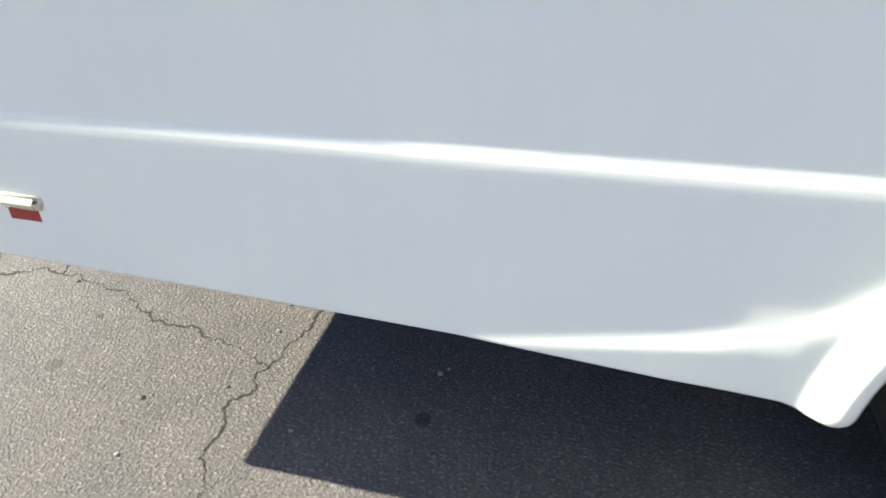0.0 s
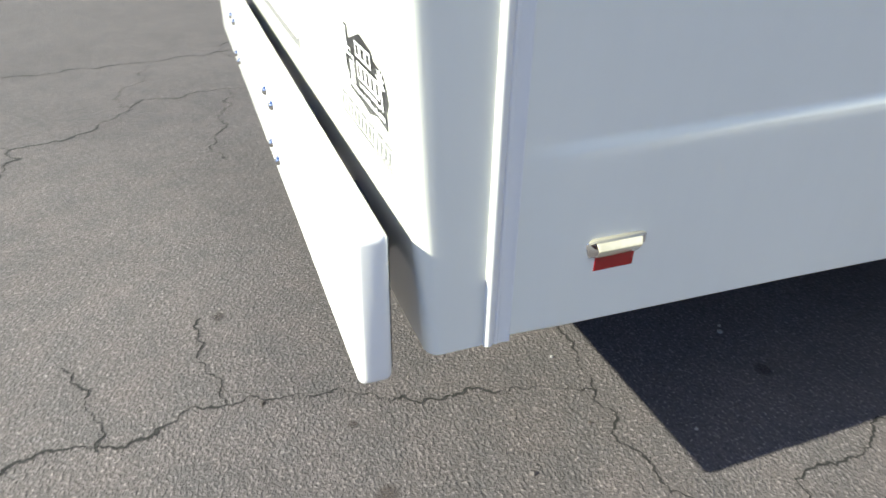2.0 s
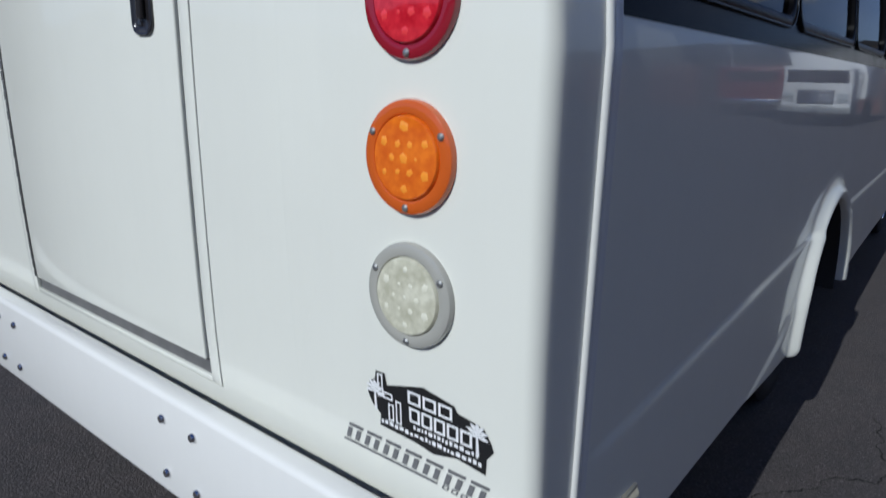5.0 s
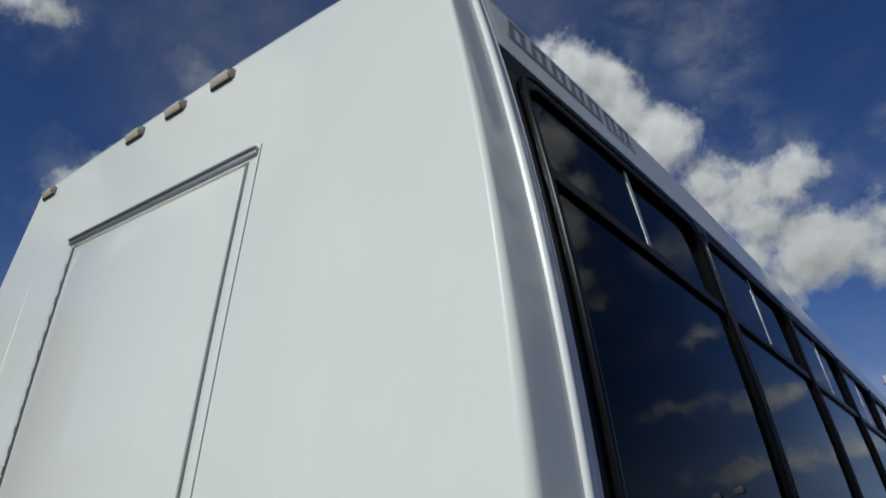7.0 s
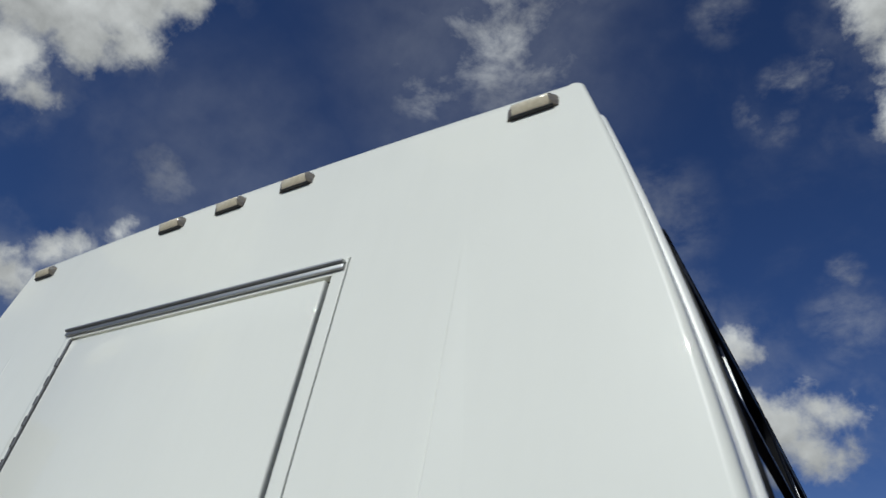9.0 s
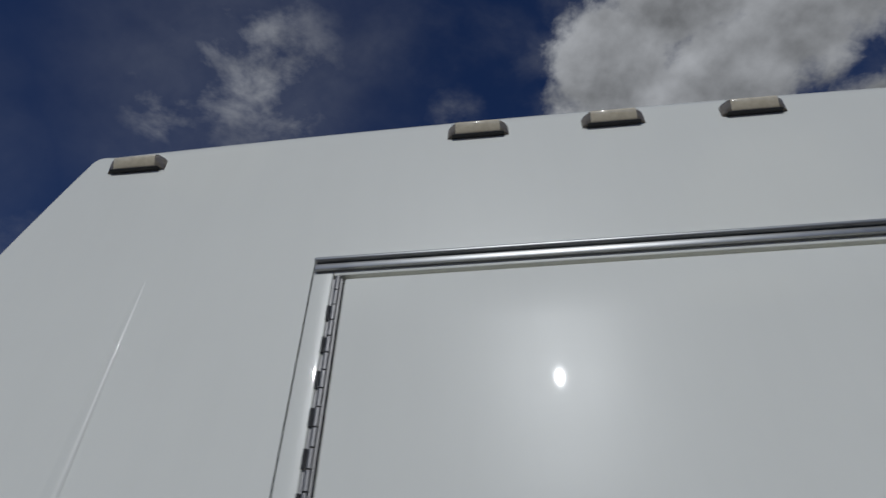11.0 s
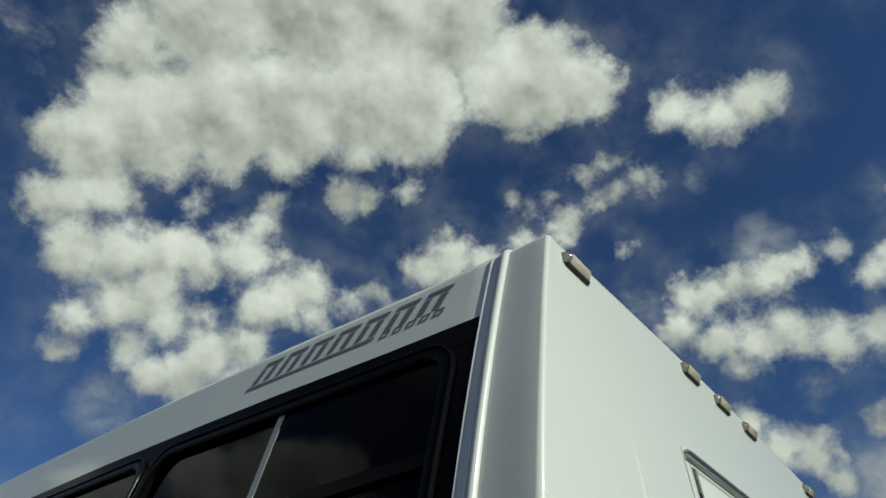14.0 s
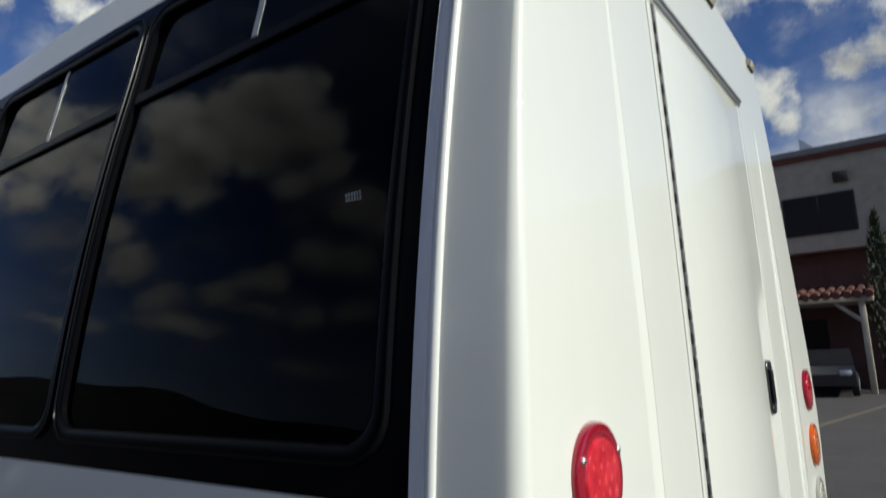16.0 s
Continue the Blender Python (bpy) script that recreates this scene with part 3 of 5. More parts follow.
rows.append([(x - nx * 0.002, 0.0, z - nz * 0.002) for (x, _, z), (_, _, nx, nz) in zip(rows[-1], OUTLINE)])
bm = bmesh.new()
strip(rows, bm=bm)
bm.verts.ensure_lookup_table()
n = len(OUTLINE)
rim = [bm.verts[(len(rows) - 1) * n + i] for i in range(n)]
hole = [bm.verts.new((x, 0, z)) for x, z in ((-DOOR_X, DOOR_LO), (DOOR_X, DOOR_LO), (DOOR_X, DOOR_HI), (-DOOR_X, DOOR_HI))]
edges = []
for loop in (rim, hole):
    for i, v in enumerate(loop):
        w = loop[(i + 1) % len(loop)]
        edges.append(bm.edges.get((v, w)) or bm.edges.new((v, w)))
bmesh.ops.triangle_fill(bm, use_beauty=True, use_dissolve=False, edges=edges)
inner = [bm.verts.new((v.co.x, 0.03, v.co.z)) for v in hole]
for i in range(4):
    j = (i + 1) % 4
    bm.faces.new((hole[i], hole[j], inner[j], inner[i]))
rear_cap = part("rear_cap", bm, M["paint"], bus, "white moulded fibreglass rear wall")

# shallow moulded creases beside the doorway, fading out at the top
for sign in (-1, 1):
    rows = []
    for i in range(26):
        u = i / 25
        z = 2.50 - 1.68 * u
        grow = min(1.0, u * 2.2) ** 0.8 * min(1.0, (1 - u) * 5 + 0.02)
        h, w = (0.0085, 0.010 + 0.085 * grow) if sign > 0 else (0.0075, 0.010 + 0.024 * grow)
        h *= grow
        x = 0.733 - 0.004 * u
        rise = 0.006 if sign > 0 else 0.0085
        section = [(-rise * grow - 0.001, 0.0), (-rise * 0.66 * grow, 0.5), (0.0, 0.93), (0.006 * grow, 1.0), (w * 0.2, 0.93), (w * 0.4, 0.72), (w * 0.6, 0.42), (w * 0.8, 0.15), (w, 0.02), (w + 0.01, 0.0)]
        rows.append([(sign * (x + dx), 0.0005 - h * k, z) for dx, k in section])
    part("crease", strip(rows), M["paint"], rear_cap)

# ---- moulding that covers the joint between rear cap and sides ----
bead = [(0.1115, -0.010), (0.1120, 0.0003), (0.1135, 0.0028), (0.1165, 0.0046), (0.1200, 0.0050), (0.1235, 0.0042), (0.1262, 0.0024), (0.1275, 0.0008), (0.1290, 0.0008), (0.1300, 0.0022),
        (0.1322, 0.0026), (0.1342, 0.0020), (0.1352, 0.0012), (0.1480, 0.0010), (0.1500, 0.0020), (0.1528, 0.0022), (0.1545, 0.0010), (0.1560, -0.006)]
# the bead stands prouder towards the roof
rows = [[(x + nx * d * (1 + (0.6 * smooth(1.5, 2.3, z) if d > 0 else 0)), y, z + nz * d) for x, z, nx, nz in OUTLINE] for y, d in bead]
moulding = part("corner_moulding", strip(rows[7:]), M["trim"], bus, "ribbed white vinyl joint moulding")
part("bead", strip(rows[:8]), M["bead"], moulding, "bright satin bead")

# ---- roof skin and the white strip above the windows ----
section = [(side_x(z), z) for z in np.linspace(BAND_HI - 0.02, 2.765, 6)]
lean = math.atan2(side_normal(2.765).z, side_normal(2.765).x)
cx, cz = section[-1][0] - 0.075 * math.cos(lean), section[-1][1] - 0.075 * math.sin(lean)
section += [(cx + 0.075 * math.cos(lean + (1.28 - lean) * i / 8), cz + 0.075 * math.sin(lean + (1.28 - lean) * i / 8)) for i in range(1, 9)]
xe, ze = section[-1]
section += [(xe * (1 - i / 8), ze + 0.12 * (1 - (1 - i / 8) ** 2)) for i in range(1, 9)]
section += [(-x, z) for x, z in reversed(section[:-1])]
rows = []
for y in [0.140, 0.152] + [0.2 + 0.15 * i for i in range(16)] + [3.0, 4.0, 5.0, 6.5, LENGTH - 0.5, LENGTH - 0.15, LENGTH]:
    low = 0.02 if y < 0.15 else float(np.interp(y, (LENGTH - 0.5, LENGTH - 0.15, LENGTH), (0.0, 0.10, 0.3)))
    rows.append([(x * (1 - low * 0.1), y, z + lift(y) - low * max(0.0, z - 2.56) / 0.35) for x, z in section])
part("roof", strip(rows), M["paint"], bus)

# ---- lower sides with belt crease, wheel arch and flare ----
WHEEL_Y, WHEEL_Z, ARCH = 2.279, 0.42, 0.50


def belt_z(y):
    return 0.795 + 0.025 * min(y, 1.9)


def skirt_out(y, z):
    belt = belt_z(y)
    out = (0.0047 * smooth(0.12, 0.24, y) + 0.0031 * smooth(0.18, 1.5, y)) * (1 - smooth(belt - 0.019, belt + 0.006, z))
    dz = z - WHEEL_Z
    for cy in (WHEEL_Y, WHEEL_Y + 4.35):
        dy = y - cy
        r = math.hypot(dy, dz)
        # a ledge that leaves the lower edge and sweeps up round the arch, then the rounded lip
        reach = float(np.interp(dz, (0.03, 0.06, 0.085, 0.125, 0.165, 0.21, 0.29, 0.4), (1.237, 1.117, 0.987, 0.797, 0.700, 0.636, 0.585, 0.568)))
        grow = 1 - smooth(0.60, 1.15, abs(dy))
        out += (0.002 + 0.0058 * grow) * (1 - smooth(reach - 0.105, reach + 0.012, r)) * (grow > 0)
        u = (r - ARCH) / 0.082
        if u < 1:
            roll = math.sqrt(max(0.0, 1 - (max(0.0, 0.40 - u) / 0.40) ** 2 * 0.80)) * (1 - smooth(0.34, 1.0, u))
            out += 0.032 * roll * smooth(0.0, 0.075, dz + 0.030)
    return out


def lower_edge(y):
    z = float(np.interp(y, (0.2, 0.7, 1.14, 1.5, 1.665, 1.69, 1.715, 1.74, 1.765, 1.80, 2.8), (0.501, 0.490, 0.477, 0.457, 0.453, 0.446, 0.437, 0.434, 0.437, 0.447, 0.47)))
    for cy in (WHEEL_Y, WHEEL_Y + 4.35):
        d = abs(y - cy)
        if d < ARCH:
            z = max(z, WHEEL_Z + math.sqrt(ARCH * ARCH - d * d))
    return z


ys = [0.150, 0.16] + [0.18 + 0.02 * i for i in range(6)] + [0.30 + 0.04 * i for i in range(20)] + [1.10 + 0.015 * i for i in range(34)]
for cy in (WHEEL_Y, WHEEL_Y + 4.35):
    ys += [cy - ARCH * math.cos(math.pi * i / 60) for i in range(61)] + [cy - ARCH - 0.008 * i for i in range(1, 14)] + [cy + ARCH + 0.02 * i for i in range(1, 8)]
ys += [y for y in np.arange(2.95, LENGTH - 0.1, 0.12)]
ys = sorted(set(round(float(y), 4) for y in ys))
for sign in (1, -1):
    rows = []
    for y in ys:
        lo = lower_edge(y)
        row = [on_side(sign, y, lo, skirt_out(y, lo) - 0.03), on_side(sign, y, lo, skirt_out(y, lo) - 0.004)]
        belt = belt_z(y)
        hub = max(belt, lo + 0.045)
        zs = [lo + 0.004 + (hub - 0.016 - lo - 0.004) * (k / 31) ** 1.3 for k in range(32)]
        zs += [hub - 0.0135 + 0.0025 * k for k in range(10)]
        zs += [hub + 0.012 + (BAND_LO - hub - 0.012) * k / 15 for k in range(16)]
        for z in zs:
            row.append(on_side(sign, y, z, skirt_out(y, z)))
        rows.append(row)
    bm = strip(rows)
    bmesh.ops.remove_doubles(bm, verts=bm.verts, dist=0.0004)
    part("side_panel", bm, M["paint"], bus, "glossy white fibreglass side panel", angle=50)

# ---- window band ----
WIN_Y0, PITCH, WIN_W, WINDOWS = 0.194, 1.012, 0.988, 8
WIN_LO, WIN_HI, BAR_Z = 1.488, 2.571, 2.326


def sheet(sign, y0, y1, z0, z1, out=0.0, depth=0.006, steps=None, bm=None):
    """A thin slab on the side: it follows the lean and has its thickness outwards."""
    steps = steps or max(1, int((z1 - z0) / 0.09))
    zs = [z0 + (z1 - z0) * i / steps for i in range(steps + 1)]
    front = [[on_side(sign, y, z, out + depth) for z in zs] for y in (y0, y1)]
    back = [[on_side(sign, y, z, out) for z in zs] for y in (y0, y1)]
    loop = lambda k: [front[0][k], front[1][k], back[1][k], back[0][k]]
    bm = strip([loop(k) for k in range(len(zs))], close=True, bm=bm)
    bm.verts.ensure_lookup_table()
    base = len(bm.verts) - 4 * len(zs)
    bm.faces.new([bm.verts[base + i] for i in range(4)])
    bm.faces.new([bm.verts[len(bm.verts) - 4 + i] for i in range(4)])
    return bm


def rounded(y0, y1, z0, z1, r, steps=6):
    pts = []
    for cy, cz, a0 in ((y1 - r, z0 + r, -90), (y1 - r, z1 - r, 0), (y0 + r, z1 - r, 90), (y0 + r, z0 + r, 180)):
        for i in range(steps + 1):
            a = radians(a0 + 90 * i / steps)
            pts.append((cy + r * math.cos(a), cz + r * math.sin(a)))
    # more points along the uprights, to follow the curve of the side
    full = []
    for i, (y, z) in enumerate(pts):
        full.append((y, z))
        y2, z2 = pts[(i + 1) % len(pts)]
        if abs(z2 - z) > 0.15:
            k = 10
            full += [(y + (y2 - y) * j / k, z + (z2 - z) * j / k) for j in range(1, k)]
    return full


def ring_frame(sign, y0, y1, z0, z1, r, width, out, depth):
    outer, inner = rounded(y0, y1, z0, z1, r), rounded(y0 + width, y1 - width, z0 + width, z1 - width, r - width * 0.6)
    rows = []
    for (ya, za), (yb, zb) in zip(outer, inner):
        ym, zm = ya + (yb - ya) * 0.25, za + (zb - za) * 0.25
        yn, zn = ya + (yb - ya) * 0.8, za + (zb - za) * 0.8
        rows.append([on_side(sign, ya, za, out - 0.012), on_side(sign, ya, za, out + depth * 0.4), on_side(sign, ym, zm, out + depth),
                     on_side(sign, yn, zn, out + depth), on_side(sign, yb, zb, out + depth * 0.4), on_side(sign, yb, zb, out - 0.02)])
    return strip(rows + [rows[0]])


for sign in (1, -1):
    band = new("window_band")
    band.parent = bus
    band["label"] = "black band holding the tinted windows"
    for z0, z1 in ((BAND_LO, WIN_LO + 0.02), (WIN_HI - 0.02, BAND_HI)):
        rail = bmesh.new()
        stops = [0.152, 0.4, 0.75, 1.1, 1.5, 2.2, 4.0, LENGTH - 0.3]
        for y0, y1 in zip(stops, stops[1:]):
            sheet(sign, y0, y1, z0, z1, -0.02, 0.021, bm=rail)
        part("band_rail", rail, M["band"], band)
    edges_y = [(0.152, WIN_Y0 + 0.02)]
    for i in range(WINDOWS):
        y1 = WIN_Y0 + PITCH * i + WIN_W
        edges_y.append((y1 - 0.02, y1 + (PITCH - WIN_W) + 0.02 if i < WINDOWS - 1 else LENGTH - 0.3))
    for y0, y1 in edges_y:
        part("band_post", sheet(sign, y0, y1, WIN_LO + 0.02, WIN_HI - 0.02, -0.02, 0.0205), M["band"], band)
    for i in range(WINDOWS):
        y0 = WIN_Y0 + PITCH * i
        y1 = y0 + WIN_W
        mid = (y0 + y1) / 2
        window = part("window", ring_frame(sign, y0, y1, WIN_LO, WIN_HI, 0.075, 0.026, 0.001, 0.006), M["frame"], bus, "dark tinted bus window with sliding top vent")
        part("gasket", ring_frame(sign, y0 - 0.002, y1 + 0.002, WIN_LO - 0.002, WIN_HI + 0.002, 0.077, 0.0055, 0.001, 0.0085), M["gasket"], window, "thin glossy black gasket")
        part("pane", sheet(sign, y0 + 0.012, y1 - 0.012, WIN_LO + 0.012, BAR_Z, -0.012, 0.005), M["glass"], window)
        part("vent_pane", sheet(sign, y0 + 0.012, mid, BAR_Z, WIN_HI - 0.012, -0.010, 0.004), M["glass"], window)
        part("vent_pane", sheet(sign, mid, y1 - 0.012, BAR_Z, WIN_HI - 0.012, -0.016, 0.004), M["glass"], window)
        part("vent_rail", sheet(sign, y0 + 0.02, y1 - 0.02, BAR_Z - 0.013, BAR_Z + 0.013, -0.012, 0.015, 2), M["frame"], window)
        part("vent_divider", sheet(sign, mid - 0.010, mid + 0.010, BAR_Z + 0.012, WIN_HI - 0.028, -0.0061, 0.0016, 3), M["aluminium"], window, "bright aluminium vent divider")

# small maker's stamp on the rear left pane: two rows of pale dots
stamp_bm = bmesh.new()
for row in range(2):
    for k in range(6):
        y, z = 0.288 + 0.0062 * k + 0.002 * row, 1.893 + 0.009 * row
        sheet(-1, y, y + 0.0032, z, z + 0.0034, -0.0068, 0.0003, 1, bm=stamp_bm)
part("maker_stamp", stamp_bm, M["decal_white"], bus, "small pale stamp on the glass", smooth=False)

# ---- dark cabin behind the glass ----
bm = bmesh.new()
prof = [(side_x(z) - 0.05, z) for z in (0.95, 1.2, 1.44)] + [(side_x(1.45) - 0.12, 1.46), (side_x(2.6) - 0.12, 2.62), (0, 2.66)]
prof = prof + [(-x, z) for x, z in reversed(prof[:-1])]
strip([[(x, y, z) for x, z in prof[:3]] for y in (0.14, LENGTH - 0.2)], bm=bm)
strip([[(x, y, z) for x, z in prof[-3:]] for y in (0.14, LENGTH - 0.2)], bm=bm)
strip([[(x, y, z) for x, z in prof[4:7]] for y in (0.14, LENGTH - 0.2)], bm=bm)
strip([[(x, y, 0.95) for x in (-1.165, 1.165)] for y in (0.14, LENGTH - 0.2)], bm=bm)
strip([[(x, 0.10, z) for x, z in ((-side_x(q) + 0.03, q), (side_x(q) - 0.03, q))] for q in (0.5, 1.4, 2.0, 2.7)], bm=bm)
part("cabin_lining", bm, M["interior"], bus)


# ---- plain front ----
bm = loft([(LENGTH - 0.3, 0.0), (LENGTH - 0.12, -0.05), (LENGTH, -0.14)])
bm.verts.ensure_lookup_table()
n = len(OUTLINE)
bm.faces.new([bm.verts[2 * n + i] for i in range(n)])
part("front_cap", bm, M["paint"], bus)

# ---- rear bumper ----
bm = box(-1.225, 1.225, -0.078, -0.027, 0.469, 0.712, 0.013, 4)
bumper = part("rear_bumper", bm, M["bumper"], bus, "smooth white steel rear bumper")
# black sheet that stands in for the shade of the gap behind the bumper
part("channel_back", box(-1.210, 1.210, -0.0285, -0.0245, 0.484, 0.698), M["rubber"], bumper, "black sheet standing for the shade behind the bumper")
bolt = finish(lathe([(0.0105, 0.0), (0.0105, -0.004), (0.008, -0.008), (0.004, -0.0095), (0, -0.0098)], 12), "bolt", M["chrome"])
for x in (-0.541, -0.426, 0.376, 0.492):
    for z in (0.526, 0.655):
        ob = part("bolt", bolt, None, bumper)
        ob.location = (x, -0.078, z)
for x in (-0.9, -0.49, 0.42, 0.9):
    part("bracket", box(x - 0.05, x + 0.05, -0.022, 0.16, 0.52, 0.62, 0.004), M["rubber"], bumper)
bm = box(-1.0, 1.0, 0.15, 0.3, 0.5, 0.62, 0.01)
part("chassis_beam", bm, M["rubber"], bus)
part("underbody", box(-1.17, 1.17, 0.12, LENGTH - 0.2, 0.66, 0.72), M["undercoat"], bus, "underside of the floor, made pale to bounce light into the shade")

# ---- rear door ----
door = new("rear_door")
door.parent = bus
door["label"] = "flush white rear door, closed"
part("seal", box(-DOOR_X + 0.001, DOOR_X - 0.001, 0.016, 0.028, DOOR_LO + 0.001, DOOR_HI - 0.001), M["gap"], door)
for x0, x1, z0, z1 in ((-0.4755, -0.446, DOOR_LO + 0.002, DOOR_HI - 0.002), (0.442, 0.4755, DOOR_LO + 0.002, DOOR_HI - 0.002),
                       (-0.446, 0.442, 2.449, DOOR_HI - 0.002), (-0.446, 0.442, DOOR_LO + 0.002, 0.743)):
    part("door_frame", box(x0, x1, -0.0025, 0.016, z0, z1, 0.002, 2), M["paint"], door)
part("door_panel", box(-0.428, 0.431, -0.005, 0.016, 0.778, 2.441, 0.004, 3), M["paint"], door)
part("sill", box(-0.428, 0.441, 0.003, 0.016, 0.744, 0.777, 0.001, 1), M["sill"], door, "grey painted door sill")
bm = box(-0.474, 0.472, -0.016, -0.002, 2.469, 2.477, 0.0035, 3)
box(-0.474, 0.472, -0.010, -0.002, 2.457, 2.469, 0.003, 2, bm=bm)
part("drip_rail", bm, M["aluminium"], door, "aluminium drip rail")
hinge = part("piano_hinge", box(-0.4445, -0.4305, -0.0035, -0.001, 0.781, 2.441), M["hinge"], door, "long steel piano hinge")
knuckle = finish(tube((-0.437, -0.004, 0.0012), (-0.437, -0.004, 0.0248), 0.0042, sides=10), "knuckle", M["hinge"])
z = 0.781
while z < 2.42:
    part("knuckle", knuckle, None, hinge).location = (0, 0, z)
    z += 0.026
gap_mesh = finish(box(-0.446, -0.4418, -0.0062, -0.002, 0.027, 0.051), "hinge_leaf", M["gap"])
z = 0.781
while z < 2.39:
    part("hinge_leaf", gap_mesh, None, hinge).location = (0, 0, z)
    z += 0.052

# recessed pull handle
HX, HZ = 0.325, 1.505


def pill(w, h, r, steps=8):
    pts = []
    for cx, cz, a0 in ((w - r, -h + r, -90), (w - r, h - r, 0), (-w + r, h - r, 90), (-w + r, -h + r, 180)):
        for i in range(steps + 1):
            t = radians(a0 + 90 * i / steps)
            pts.append((cx + r * math.cos(t), cz + r * math.sin(t)))
    return pts


rows = []
for w, h, r, d in ((0.0375, 0.081, 0.024, -0.005), (0.0372, 0.0808, 0.024, -0.0095), (0.0355, 0.079, 0.0225, -0.0115), (0.0310, 0.075, 0.0195, -0.011), (0.0280, 0.071, 0.0175, -0.0075), (0.0255, 0.068, 0.0160, -0.0065)):
    loop = [(HX + x, d, HZ + zz) for x, zz in pill(w, h, r)]
    rows.append(loop)
bm = strip(rows, close=True)
bm.verts.ensure_lookup_table()
k = len(rows[0])
bm.faces.new([bm.verts[len(bm.verts) - k + i] for i in range(k)])
handle = part("door_handle", bm, M["handle"], door, "black recessed door handle")
part("grip", box(HX - 0.006, HX + 0.012, -0.0185, -0.006, HZ - 0.052, HZ + 0.056, 0.0055, 3), M["handle"], handle)
part("lock_barrel", tube((HX - 0.009, -0.006, HZ - 0.058), (HX - 0.009, -0.011, HZ - 0.058), 0.006, sides=14), M["chrome"], handle)

# ---- tail lights ----


facet_turn = random.Random(5)


def tail_light(x, z, lens, flange, facet, label):
    light = new("tail_light")
    light.parent = bus
    light.location = (x, 0, z)
    light["label"] = label
    q = 0.0785
    part("flange", lathe([(q, 0.0), (q, -0.006), (q * 0.975, -0.0105), (q * 0.92, -0.0125), (q * 0.80, -0.0130), (q * 0.755, -0.0120), (q * 0.735, -0.0085)], 56), flange, light)
    part("lens", lathe([(q * 0.735, -0.0085), (q * 0.72, -0.0135), (q * 0.70, -0.0150), (q * 0.4, -0.0165), (0, -0.0170)], 56), lens, light)
    for a in (152, 28, 270):
        sx, sz = q * 0.87 * math.cos(radians(a)), q * 0.87 * math.sin(radians(a))
        screw = part("screw", lathe([(0.0055, -0.0120), (0.0055, -0.0140), (0.0035, -0.0160), (0, -0.0166)], 10), M["aluminium"], light)
        screw.location = (sx, 0, sz)
    # reflector cells of the diodes: a six-fold flower of low facets
    for r, count, off in ((0.0, 1, 0), (0.27, 6, 0), (0.52, 6, 30)):
        for i in range(count):
            a = radians(off + 360 * i / count)
            d = part("reflector_cell", lathe([(0.0085, -0.0155), (0.0055, -0.0170 + 0.0006 * r), (0, -0.0178)], 5), facet, light)
            d.location = (q * r * math.cos(a), 0.0012 * r, q * r * math.sin(a))
            d.rotation_euler = (0, facet_turn.uniform(0, 3), 0)
            k = facet_turn.uniform(0.6, 1.35)
            d.scale = (k * facet_turn.uniform(0.7, 1.3), 1, k)


for x, drop in ((-1.008, 0.0), (1.008, 0.0)):
    tail_light(x, 1.456 - drop, M["red_lens"], M["red_flange"], M["red_facet"], "round red tail light with three chrome screws")
    tail_light(x, 1.252 - drop, M["amber_lens"], M["amber_flange"], M["amber_facet"], "round amber turn light with three chrome screws")
    tail_light(x, 1.055 - drop, M["clear_lens"], M["clear_flange"], M["clear_facet"], "round clear reversing light with three screws")

# ---- clearance lamps along the roof edge ----


def lamp_rows(us, w, h, d, taper):
    """Cross sections of a lamp housing along its length: flat underside, upright face, sloping roof; it thins towards its ends."""
    rows = []
    for u, k in us:
        dep, low, top = d * k, -h * 0.5, h * (0.5 - 0.34 * (1 - k))
        section = [(0, low), (dep * 0.42, low), (dep * 0.52, low + h * 0.04), (dep * 0.95, low + h * 0.42), (dep, low + h * 0.50), (dep * 0.96, low + h * 0.58),
                   (dep * 0.64, top - h * 0.10), (dep * 0.54, top - h * 0.02), (dep * 0.40, top), (0, top)]
        rows.append([(u * w * (1 - taper * (0.5 - z / h)), -y, z) for y, z in section])
    return rows


def lamp_lens(w, h, d, taper=0.0):
    rows = lamp_rows(((-0.72, 0.95), (-0.69, 1.0), (0.69, 1.0), (0.72, 0.95)), w, h, d, taper)
    return strip(rows)


def lamp_end(sign, w, h, d, taper=0.0):
    rows = lamp_rows([(sign * u, k) for u, k in ((0.70, 0.93), (0.80, 0.78), (0.89, 0.60), (0.96, 0.38), (1.0, 0.14))], w, h, d, taper)
    bm = strip(rows if sign > 0 else rows[::-1])
    bm.verts.ensure_lookup_table()
    k = len(rows[0])
    tip = len(rows) - 1 if sign > 0 else 0
    bm.faces.new([bm.verts[tip * k + i] for i in range(k)])
    return bm


roof_lens = finish(lamp_lens(0.053, 0.034, 0.022), "lens", M["marker_lens"], True, 50)
roof_ends = [finish(lamp_end(q, 0.053, 0.034, 0.022), "end_facet", M["lamp_end"], True, 60) for q in (-1, 1)]
lamp_base = finish(box(-0.045, 0.045, -0.010, 0.0, -0.0190, -0.0160, 0.001, 1), "base", M["rubber"])
